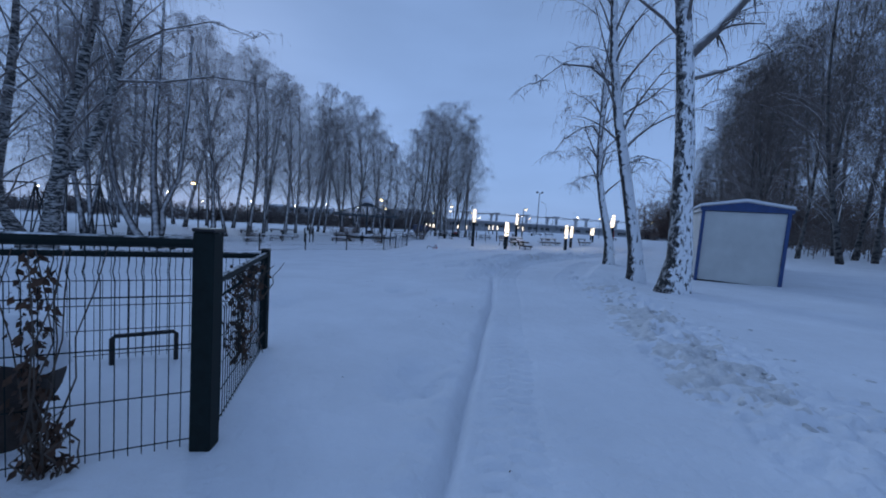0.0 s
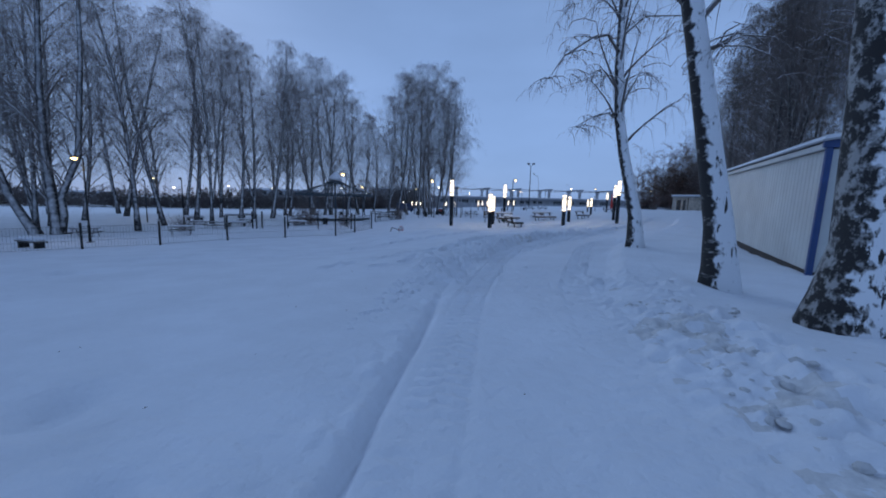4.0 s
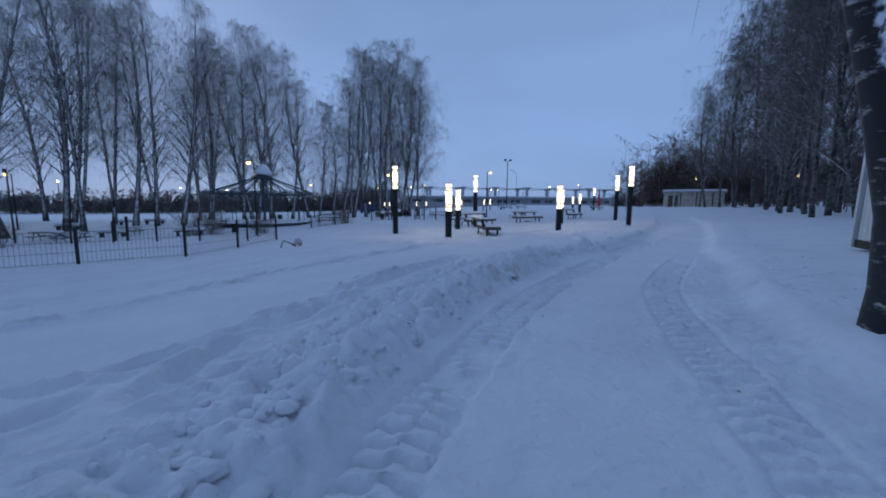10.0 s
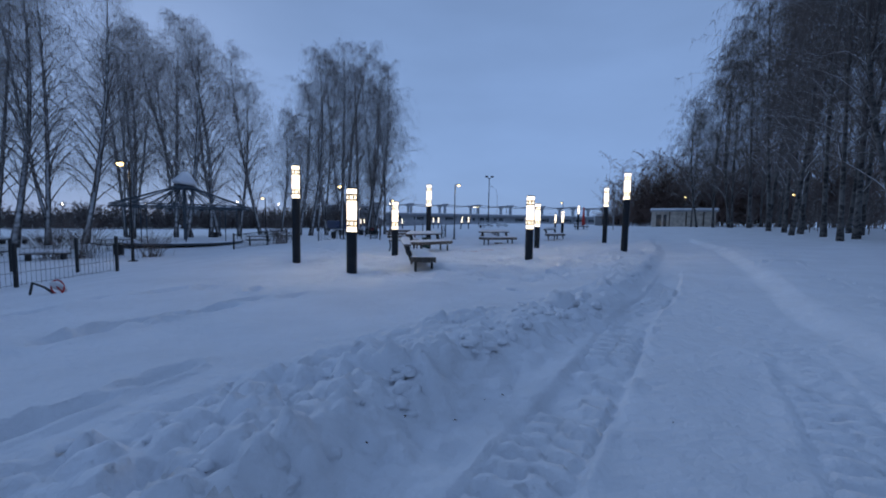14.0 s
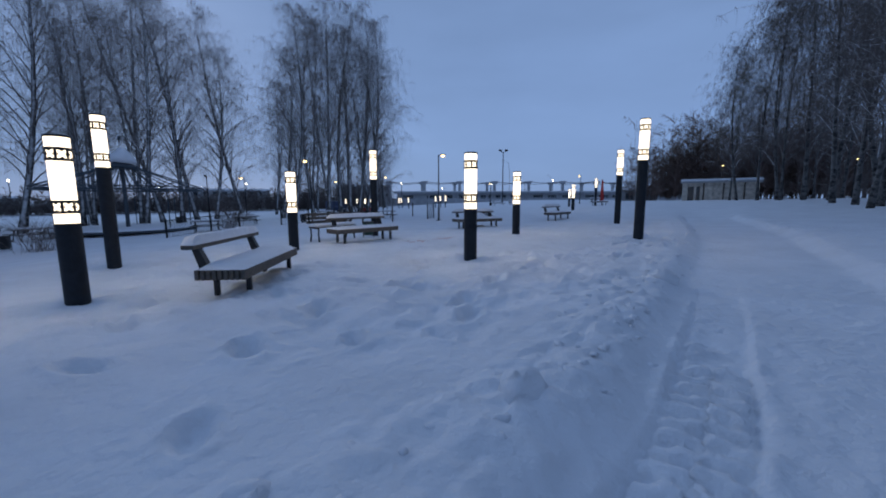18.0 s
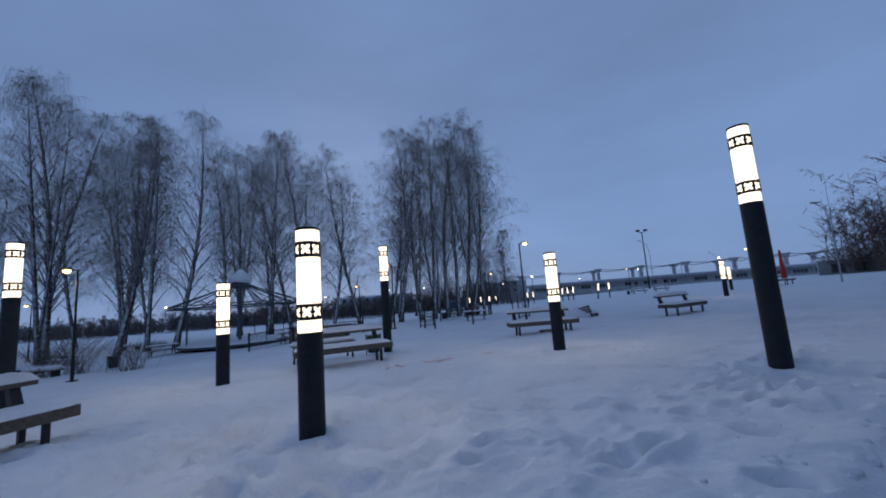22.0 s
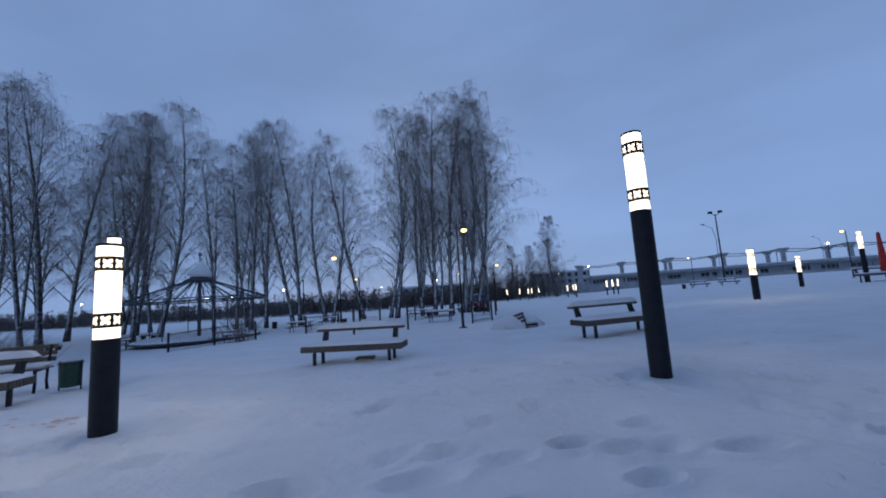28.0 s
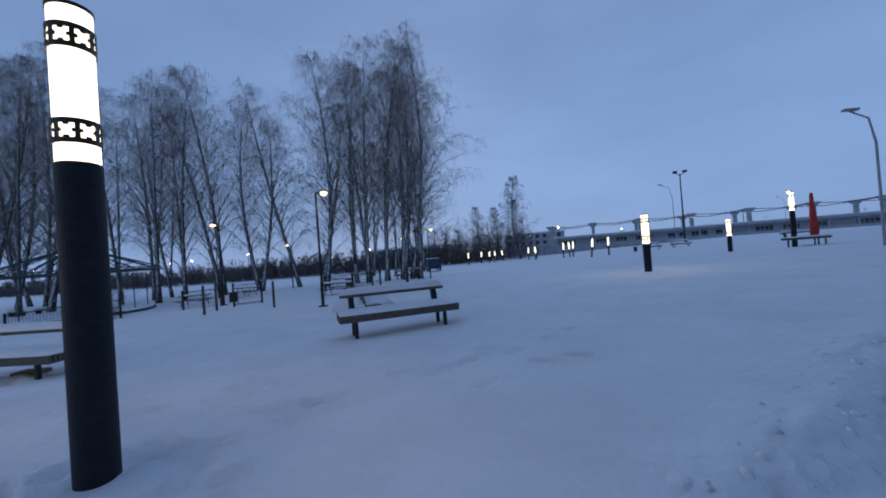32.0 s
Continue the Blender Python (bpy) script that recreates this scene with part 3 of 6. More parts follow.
def build_ground():
    gx, gy = axis(1.6, 28.6, 0.1, -900, 900), axis(8.8, 47.6, 0.1, -300, 1300)
    xx, yy = np.meshgrid(gx, gy)
    h = ground_height(xx.ravel(), yy.ravel()).reshape(xx.shape)
    s_all, d_all = lane_coords(xx, yy)
    rnd = random.Random(5)
    # footprints: trails over the open snow and a well-trodden patch
    prints = []
    for (ax, ay), (bx, by), wander in (((3.2, 20.3), (8.6, 28.1), 0.3), ((4.4, 20.4), (7.6, 26.8), 0.35), ((6.8, 26.0), (8.7, 28.3), 0.4), ((-3, 19), (9, 31.5), 0.5), ((-4, 20.5), (7, 33.0), 0.7), ((10, 33), (20, 37), 0.8), ((17.5, 35.5), (24, 43), 0.9),
                                       ((20.5, 40.6), (25.6, 49), 0.8), ((13, 31.5), (9, 42), 1.0), ((6.5, 12), (8.8, 17), 0.3), ((14, 33), (22.5, 46), 0.7), ((16.2, 36.7), (20.2, 37.6), 0.3), ((19.6, 39.9), (23, 42.4), 0.45)):
        n = int(math.hypot(bx - ax, by - ay) / 0.42)
        for i in range(n):
            t = i / n
            prints.append((ax + (bx - ax) * t + rnd.uniform(-wander, wander) * 0.5, ay + (by - ay) * t + rnd.uniform(-wander, wander) * 0.5,
                           math.atan2(by - ay, bx - ax) + rnd.uniform(-0.3, 0.3)))
    for i in range(170):
        prints.append((rnd.uniform(7, 27), rnd.uniform(32, 48), rnd.uniform(0, 6.3)))
    for bx, by in ((19.92, 38.34), (22.94, 44.08), (14.99, 36.18), (17.52, 41.07), (17.3, 45.4), (12.9, 40.9)):
        for i in range(22):
            a, r = rnd.uniform(0, 6.3), rnd.uniform(0.3, 1.5)
            prints.append((bx + r * math.cos(a), by + r * math.sin(a), rnd.uniform(0, 6.3)))
    at_s, at_d = lane_coords(np.array([p[0] for p in prints]), np.array([p[1] for p in prints]))
    for (px, py, a), d_ in zip(prints, at_d):
        if abs(d_) < 1.2:
            continue
        deep, big = rnd.uniform(0.5, 1.1) * (0.6 if px > 20.5 else 0.72 if px > 11.0 else 1.0), rnd.choice((1.0, 1.15, 1.5, 1.9) if px < 11.0 else (0.9, 1.0, 1.05, 1.35))
        FOOTPRINTS.append((px, py, a, deep, big))
        i0, i1 = np.searchsorted(gx, (px - 0.6, px + 0.6))
        j0, j1 = np.searchsorted(gy, (py - 0.6, py + 0.6))
        dx, dy = xx[j0:j1, i0:i1] - px, yy[j0:j1, i0:i1] - py
        u, w = (dx * math.cos(a) + dy * math.sin(a)) / (0.17 * big), (-dx * math.sin(a) + dy * math.cos(a)) / (0.1 * (0.5 + 0.5 * big))
        r2 = u * u + w * w
        h[j0:j1, i0:i1] += (-0.13 * np.exp(-r2 * r2) + 0.04 * np.exp(-((np.sqrt(r2) - 1.5) / 0.4) ** 2)) * deep
    # settle the loose edges
    p = np.pad(h, 1, mode="edge")
    h = 0.45 * h + 0.55 * (4 * h + 2 * (p[:-2, 1:-1] + p[2:, 1:-1] + p[1:-1, :-2] + p[1:-1, 2:]) + p[:-2, :-2] + p[:-2, 2:] + p[2:, :-2] + p[2:, 2:]) / 16
    # room for the finer surface of the lane
    h = h - 0.22 * step(d_all, STRIP[0] + 0.25, STRIP[0] + 0.6) * step(d_all, STRIP[1] - 0.25, STRIP[1] - 0.6) * step(s_all, STRIP[2] + 0.25, STRIP[2] + 0.6) * step(s_all, STRIP[3] - 0.25, STRIP[3] - 0.6)
    return tagged(new("ground", sheet("ground", xx, yy, h)), "snow-covered ground with footprints and low drifts", "ground", kind="structure")


def sheet(name, xx, yy, h):
    """A smooth surface over a net of points."""
    ny, nx = xx.shape
    co = np.stack([xx.ravel(), yy.ravel(), h.ravel()], 1).astype(np.float32)
    i = np.arange(nx * ny).reshape(ny, nx)
    quads = np.stack([i[:-1, :-1], i[:-1, 1:], i[1:, 1:], i[1:, :-1]], -1).reshape(-1, 4).astype(np.int32)
    me = bpy.data.meshes.new(name)
    me.vertices.add(len(co))
    me.vertices.foreach_set("co", co.ravel())
    me.loops.add(quads.size)
    me.loops.foreach_set("vertex_index", quads.ravel())
    me.polygons.add(len(quads))
    me.polygons.foreach_set("loop_start", np.arange(0, quads.size, 4, dtype=np.int32))
    me.polygons.foreach_set("use_smooth", np.ones(len(quads), dtype=bool))
    me.materials.append(M_SNOW)
    me.update(calc_edges=True)
    me.validate()
    return me


def lane_detail(x, y, s, d):
    """Fine relief of the lane and its banks: lug bars, scuffs and crumbled snow."""
    late = step(y, 15.5, 20.5)
    out = np.zeros(x.shape)
    crumb = vnoise(x, y, 0.2, 71) * 0.35 + vnoise(x, y, 0.1, 72) * 0.35 + vnoise(x, y, 0.06, 73) * 0.3
    for side, strength in ((-1, 1.0), (1, 0.65)):
        u = d - rut_middle(s, side)
        ends = step(s, 20.0, 22.5) * (step(s, 51.5, 49.0) if side < 0 else step(s, 47.0, 43.0) * (0.4 * step(s, 24.5, 26.5) + 0.6 * step(s, 30.5, 32.5)))
        wide = 0.2
        inside = step(np.abs(u), wide + 0.02, wide - 0.02)
        # bars set in two rows that lean towards the middle of the tread
        halves = np.where(u > 0, 0.5, 0.0)
        phase = s / 0.155 + halves + np.abs(u) * 1.5 + 0.07 * vnoise(x, y, 0.6, 74)
        bars = step(np.sin(2 * math.pi * phase), -0.65, -0.2)
        worn = step(vnoise(x, y, 0.9, 75) + 0.6 * vnoise(x, y, 0.22, 76), -0.75, -0.1)
        out += inside * ends * strength * (0.055 * bars * worn * (0.42 + 0.58 * late) + 0.026 * crumb * late)
        edge = np.exp(-((np.abs(u) - wide - 0.05) / 0.06) ** 2) * ends
        out += edge * 0.03 * (vnoise(x, y, 0.22, 77) + 0.2) * strength * (0.2 + 0.8 * late)
    # crumbs fallen beside the groove
    beside = np.exp(-((d - groove_line(s) + 0.17) / 0.1) ** 2) * step(s, 33.5, 29.5)
    out += beside * 0.05 * clods_noise(x, y, 0.12, 130, 0.35)
    scuff = step(vnoise(x, y, 1.5, 78) + 0.4 * vnoise(x, y, 0.4, 79), -0.2, 0.6) * (1 - 0.65 * step(s, 43.0, 46.0)) * (0.12 + 0.88 * late)
    lane = step(d, -1.5, -1.3) * step(d, 1.5, 1.2)
    out -= lane * scuff * 0.035 * clods_noise(x, y, 0.15, 80, 0.3)
    out += lane * (0.004 + 0.018 * scuff) * crumb
    reach = bank_reach(s)
    calm = late * (1 - 0.45 * step(y, 27.5, 31.0))
    calm = calm * (1 - 0.85 * step(s, 50.0, 53.0) + 0.6 * step(s, 67.0, 70.0))
    foot = bank_foot(s)
    bank = step(d, reach - 0.25, reach + 0.15) * step(d, foot + 0.06, foot - 0.1) * calm + step(d, 0.95, 1.15) * (0.5 - 0.34 * step(y, 17.5, 20.0))
    bank = bank + 0.6 * step(s, 63.6, 65.0) * step(d, -1.3, -1.05) * step(d, 0.1, -0.3)
    # broken snow: few large lumps, many small ones
    wx, wy = x + 0.03 * vnoise(x, y, 0.12, 88), y + 0.03 * vnoise(x, y, 0.12, 89)
    chunks = 0.06 * clods_noise(wx, wy, 0.26, 90, 0.2) + 0.07 * clods_noise(wx, wy, 0.15, 94, 0.4) + 0.06 * clods_noise(wx, wy, 0.1, 98, 0.55) - 0.055 * clods_noise(wx, wy, 0.13, 110, 0.4)
    knob = np.abs(vnoise(x, y, 0.3, 81)) * 0.4 + np.abs(vnoise(x, y, 0.17, 82)) * 0.5 + np.abs(vnoise(x, y, 0.09, 83)) * 0.4
    out += bank * (0.04 * (knob - 0.3) + (1.25 - 0.5 * step(s, 43.0, 46.0)) * chunks * (0.45 + 0.55 * step(vnoise(x, y, 0.8, 87), -0.5, 0.3)) - 0.03)
    trod = step(np.hypot((x - 13.5) / 8.2, (y - 35.0) / 5.8), 1.25, 0.7) * step(d, -1.0, -1.6) * step(y, 31.0, 33.5)
    patchy = step(vnoise(x, y, 1.9, 84), -0.5, 0.2)
    out += 0.5 * trod * patchy * (0.06 * (np.abs(vnoise(x, y, 0.33, 85)) * 0.7 + vnoise(x, y, 0.17, 86) * 0.5 + crumb * 0.7 - 0.25) - 0.055 * clods_noise(x, y, 0.19, 102, 0.5) + 0.045 * clods_noise(x, y, 0.13, 106, 0.4))
    return out


def build_lane():
    s_ax = np.concatenate([np.arange(STRIP[2], 46.0, 0.03), np.arange(46.0, STRIP[3], 0.045)])
    d_ax = np.concatenate([np.arange(STRIP[0], -3.2, 0.075), np.arange(-3.2, STRIP[1], 0.03)])
    run = np.concatenate([[0], np.cumsum(np.hypot(*(LANE_PTS[1:] - LANE_PTS[:-1]).T))])
    cx, cy = np.interp(s_ax, run, LANE_PTS[:, 0]), np.interp(s_ax, run, LANE_PTS[:, 1])
    pad = np.ones(61) / 61
    tx, ty = np.gradient(cx), np.gradient(cy)
    tx, ty = (np.convolve(np.pad(v, 30, mode="edge"), pad, "valid") for v in (tx, ty))
    l = np.hypot(tx, ty)
    tx, ty = tx / l, ty / l
    xx, yy = cx[:, None] + ty[:, None] * d_ax[None], cy[:, None] - tx[:, None] * d_ax[None]
    x, y = xx.ravel(), yy.ravel()
    ss, dd = np.repeat(s_ax, len(d_ax)), np.tile(d_ax, len(s_ax))
    h = (ground_height(x, y) + lane_detail(x, y, ss, dd)).reshape(xx.shape)
    at_s, at_d = lane_coords(np.array([p[0] for p in FOOTPRINTS]), np.array([p[1] for p in FOOTPRINTS]))
    for (px, py, a, deep, big), s_, d_ in zip(FOOTPRINTS, at_s, at_d):
        if not (STRIP[2] < s_ < STRIP[3] and STRIP[0] < d_ < STRIP[1]):
            continue
        j0, j1 = np.searchsorted(s_ax, (s_ - 0.65, s_ + 0.65))
        i0, i1 = np.searchsorted(d_ax, (d_ - 0.65, d_ + 0.65))
        dx, dy = xx[j0:j1, i0:i1] - px, yy[j0:j1, i0:i1] - py
        u, w = (dx * math.cos(a) + dy * math.sin(a)) / (0.16 * big), (-dx * math.sin(a) + dy * math.cos(a)) / (0.09 * (0.5 + 0.5 * big))
        r2 = u * u + w * w
        h[j0:j1, i0:i1] += (-0.12 * np.exp(-r2 * r2) + 0.04 * np.exp(-((np.sqrt(r2) - 1.45) / 0.35) ** 2)) * deep
    me = sheet("road", xx, yy, h)
    # sandy dirt trodden into the snow beside the lane
    me.materials.append(M_SOILED)
    mid = lambda v: 0.25 * (v[:-1, :-1] + v[1:, :-1] + v[:-1, 1:] + v[1:, 1:])
    s2, d2 = np.meshgrid(s_ax, d_ax, indexing="ij")
    mx, my, ms, md = mid(xx), mid(yy), mid(s2), mid(d2)
    soil = vnoise(mx, my, 0.5, 140) * 0.6 + vnoise(mx, my, 0.16, 141) * 0.5 + vnoise(mx, my, 0.07, 142) * 0.35
    spread = np.maximum(step(md, 0.9, 1.3) * step(md, 2.35, 1.8) * step(ms, 23.0, 25.0) * step(ms, 34.0, 29.0),
                        0.75 * step(md, -2.0, -1.8) * step(md, -1.2, -1.4) * step(ms, 39.0, 39.6) * step(ms, 41.6, 40.8))
    me.polygons.foreach_set("material_index", ((soil + 1.1 * spread > 1.0) & (spread > 0.1)).astype(np.int32).ravel())
    return tagged(new("road", me), "ploughed lane of packed snow with tyre marks, crumbled banks and footprints", "road", kind="structure")


# left and right limits of the lane's surface, and its stretch
STRIP = (-7.0, 2.4, 18.5, 70.0)
FOOTPRINTS = []
build_ground()
build_lane()


# ---------------------------------------------------------------- light bollards
def bollard(tall):
    height = 3.05 if tall else 2.0
    ob = thing("light_bollard", ("tall" if tall else "short") + " round anthracite light bollard with a glowing top in snow", "bollard", "light bollards")
    r, lit = 0.121, 1.02
    z0 = height - lit
    part("post", Geo().tube([(0, 0, -0.35), (0, 0, z0 - 0.01), (0, 0, z0)], [r, r, r - 0.006], 28), M_POST, ob, smooth=False)
    part("light_tube", Geo().cyl(0, 0, z0 - 0.004, height - 0.028, r - 0.008, 28), M_GLOW, ob, "glowing white light tube").visible_shadow = False
    cap = Geo().tube([(0, 0, height - 0.03), (0, 0, height - 0.008), (0, 0, height)], [r, r, r - 0.012], 28)
    part("cap", cap, M_POST, ob)
    for zb in (z0 + 0.115, height - 0.3):
        part("band", ring_with_crosses(r, zb, 0.155), M_BAND, ob, "black ring with cut-out crosses")
    return ob


def ring_with_crosses(r, z, h, count=7):
    """A thin ring pierced by diagonal crosses: two rims, uprights and the wedges between the arms."""
    g = Geo()
    rim = 0.032

    def patch(a0, z0, a1, z1, n=3):
        o = len(g.v)
        for i in range(n + 1):
            a = a0 + (a1 - a0) * i / n
            for rr in (r - 0.005, r + 0.004):
                for zz in (z0, z1):
                    g.v.append((rr * math.cos(a), rr * math.sin(a), zz))
        for i in range(n):
            q = o + 4 * i
            g.f += [(q + 2, q + 6, q + 7, q + 3), (q, q + 1, q + 5, q + 4), (q + 1, q + 3, q + 7, q + 5), (q, q + 4, q + 6, q + 2)]
        g.f += [(o, o + 2, o + 3, o + 1), (o + 4 * n, o + 4 * n + 1, o + 4 * n + 3, o + 4 * n + 2)]

    cell = 2 * math.pi / count
    for k in range(count):
        a = k * cell
        patch(a, z, a + cell, z + rim)
        patch(a, z + h - rim, a + cell, z + h)
        patch(a, z + rim, a + cell * 0.24, z + h - rim, 1)
        c, m = a + cell * 0.62, z + h / 2
        w, hh = cell * 0.13, 0.013
        # wedges that leave a cross of light
        patch(c - w, z + rim, c + w, z + rim + hh, 1)
        patch(c - w, z + h - rim - hh, c + w, z + h - rim, 1)
        patch(a + cell * 0.24, m - 0.011, a + cell * 0.24 + w, m + 0.011, 1)
        patch(a + cell - w, m - 0.011, a + cell, m + 0.011, 1)
    return g


def place(ob, x, y, rz=0.0, sink=0.0, tilt=0.0, scale=1.0):
    ob.matrix_basis = pose(x, y, gz(x, y) - sink, tilt, 0, rz)
    ob.scale = (scale, scale, scale)
    return ob


tube_bulb = bpy.data.lights.new("bollard_bulb", "POINT")
tube_bulb.energy, tube_bulb.color, tube_bulb.shadow_soft_size = 22.0, (1.0, 0.83, 0.58), 0.07
TALL, SHORT = None, None
for n, (x, y, tall) in enumerate(((7.85, 37.8, 1), (12.92, 43.25, 1), (22.94, 44.08, 1), (19.92, 38.34, 1), (36.22, 69.33, 1), (9.71, 34.33, 0), (11.05, 39.29, 0),
                                  (14.99, 36.18, 0), (17.52, 41.07, 0), (27.64, 57.46, 0), (33.44, 69.98, 0))):
    if tall:
        TALL = ob = bollard(True) if TALL is None else copy_thing(TALL, Matrix())
    else:
        SHORT = ob = bollard(False) if SHORT is None else copy_thing(SHORT, Matrix())
    place(ob, x, y, 37 * n)
    if y < 60:
        new("bollard_bulb", tube_bulb).matrix_world = pose(x, y, gz(x, y) + (2.55 if tall else 1.5))


def small_bollard():
    ob = thing("light_bollard", "slim leaning light bollard far off on the snow", "bollard", "far light bollards")
    part("post", Geo().cyl(0, 0, -0.3, 1.15, 0.09, 12), M_POST, ob)
    part("light_tube", Geo().cyl(0, 0, 1.15, 2.1, 0.085, 12), M_GLOW, ob, "glowing light tube")
    part("cap", Geo().cyl(0, 0, 2.1, 2.13, 0.09, 12), M_POST, ob)
    return ob


FARB = None
for n, (x, y, lean) in enumerate(((27.42, 90.53, 4), (25.56, 88.65, 9), (23.15, 97.03, 2), (22.61, 99.25, -3), (21.7, 99.75, 4), (16.98, 105.08, 6), (15.95, 113.71, 8), (15.14, 109.59, 0), (9.18, 116.27, 12), (8.31, 108.68, -6), (7.67, 115.11, 5), (6.45, 109.95, 2), (4.44, 108.68, -2))):
    FARB = ob = small_bollard() if FARB is None else copy_thing(FARB, Matrix())
    place(ob, x, y, 40 * n, 0.0, lean)


# ---------------------------------------------------------------- benches
def park_bench(label):
    """A deep slatted seat on four square legs, with a low back rail on two brackets. Its front edge lies along x at y = 0."""
    ob = thing("park_bench", label, "bench", "park benches")
    for k in range(9):
        y = 0.02 + k * 0.069
        part("slat", Geo().box(-1.1, y, 0.31, 1.1, y + 0.05, 0.44, 0.005), M_WOOD, ob)
    for x in (-0.82, 0.82):
        for y in (0.09, 0.5):
            part("leg", Geo().box(x - 0.03, y - 0.03, -0.3, x + 0.03, y + 0.03, 0.30, 0.005), M_BLACK, ob)
        part("bracket", Geo().prism([(0.50, 0.305), (0.64, 0.305), (0.76, 0.70), (0.68, 0.70)], x - 0.05, x + 0.05), M_BLACK, ob)
    for c in ob.children:
        if c.name.startswith("bracket"):
            c.data.transform(Matrix(((0, 1, 0, 0), (1, 0, 0, 0), (0, 0, 1, 0), (0, 0, 0, 1))))
    part("back_rail", Geo().box(-1.02, 0.64, 0.685, 1.02, 0.80, 0.745, 0.008), M_WOOD, ob)
    snow = Geo()
    rnd = random.Random(3)
    for (x0, x1, y0, y1, z, t) in ((-1.03, 1.03, 0.625, 0.815, 0.742, 0.13), (-1.09, 1.09, 0.02, 0.62, 0.437, 0.07)):
        nx, ny, o = 26, 7, len(snow.v)
        for j in range(ny + 1):
            for i in range(nx + 1):
                u, w = i / nx * 2 - 1, j / ny * 2 - 1
                e = max(0.0, 1 - abs(u) ** 10) ** 0.5 * max(0.0, 1 - abs(w) ** 8) ** 0.5
                snow.v.append((x0 + (x1 - x0) * i / nx, y0 + (y1 - y0) * j / ny, z + t * e * rnd.uniform(0.8, 1.0)))
        for j in range(ny):
            for i in range(nx):
                q = o + j * (nx + 1) + i
                snow.f.append((q, q + 1, q + nx + 2, q + nx + 1))
    part("snow_cover", snow, M_SNOW, ob, "thick snow lying on seat and rail", smooth=True)
    return ob


def garden_bench():
    """An old bench with curved cast-iron ends and thin slats."""
    ob = thing("garden_bench", "old wooden garden bench on cast-iron legs under snow", "bench")
    for x in (-0.7, 0.7):
        g = Geo()
        g.tube([(x, 0.0, -0.15), (x, 0.05, 0.2), (x, 0.02, 0.38), (x, 0.45, 0.40), (x, 0.55, 0.85)], [0.03, 0.024, 0.028, 0.026, 0.02], 8)
        g.tube([(x, 0.5, -0.15), (x, 0.42, 0.15), (x, 0.45, 0.40)], [0.03, 0.024, 0.026], 8)
        part("iron_end", g, M_GREEN, ob)
    for k in range(4):
        part("slat", Geo().box(-0.8, 0.02 + k * 0.11, 0.40, 0.8, 0.105 + k * 0.11, 0.43, 0.005), M_WOOD, ob)
    for k in range(3):
        part("back_slat", Geo().box(-0.8, 0.49 + k * 0.025, 0.52 + k * 0.12, 0.8, 0.515 + k * 0.025, 0.61 + k * 0.12, 0.005), M_WOOD, ob)
    part("snow_cover", Geo().box(-0.78, 0.03, 0.432, 0.78, 0.46, 0.52, 0.04), M_SNOW, ob, "snow on the seat")
    return ob


BENCH = park_bench("weathered slatted park bench with back rail under snow near bollards")
BENCHES = (((11.73, 34.2), (11.84, 36.35)), ((12.05, 40.2), (13.73, 41.49)), ((21.88, 47.9), (23.58, 49.44)), ((16.29, 45.0), (18.48, 45.65)))
for n, ((ax, ay), (bx, by)) in enumerate(BENCHES):
    ob = BENCH if n == 0 else copy_thing(BENCH, Matrix())
    mx, my = (ax + bx) / 2, (ay + by) / 2
    ang = math.degrees(math.atan2(by - ay, bx - ax))
    base = [0.16, 0.17, 0.3, 0.17][n]
    ob.matrix_basis = pose(mx, my, base, 0, 0, ang)
FAR_BENCHES = ((36.9, 69.2, 20), (32.42, 94.46, 12), (35.55, 94.96, 10), (9.05, 75.0, 40))
for x, y, a in FAR_BENCHES:
    ob = copy_thing(BENCH, Matrix())
    place(ob, x, y, a, -0.05)
    tagged(ob, "slatted park bench loaded with snow, far across the park")
GB = garden_bench()
GB.matrix_basis = pose(11.8, 41.85, gz(11.8, 41.85) + 0.02, 0, 0, 46)
SB = garden_bench()
SB.matrix_basis = pose(19.55, 52.85, gz(19.55, 52.85) - 0.42, 0, 12, 135)
heap = tagged(part("snow_mound", Geo().lump(0, 0, 0, 1.0, 0.7, 0.62, 5, 16, 0.12), M_SNOW, smooth=True), "heap of snow over the end of an old bench", "snow")
place(heap, 19.2, 52.7, 25, 0.14)
tagged(SB, "old garden bench half buried under a snow heap")


def picnic_set(label):
    ob = thing("picnic_table", label, "table", "park tables")
    for k in range(4):
        part("top_plank", Geo().box(-0.9, -0.36 + k * 0.18, 0.70, 0.9, -0.2 + k * 0.18, 0.745, 0.005), M_WOOD, ob)
    for s in (-1, 1):
        part("seat_plank", Geo().box(-0.9, s * 0.72 - 0.13, 0.42, 0.9, s * 0.72 + 0.13, 0.465, 0.005), M_WOOD, ob)
        for x in (-0.65, 0.65):
            part("leg", Geo().rod((x, s * 0.62, -0.2), (x, s * 0.15, 0.70), 0.03, 6), M_BLACK, ob)
    for x in (-0.65, 0.65):
        part("crossbar", Geo().box(x - 0.025, -0.8, 0.36, x + 0.025, 0.8, 0.42), M_BLACK, ob)
    part("snow_cover", Geo().box(-0.88, -0.35, 0.747, 0.88, 0.35, 0.83, 0.035), M_SNOW, ob, "snow on the table top")
    return ob


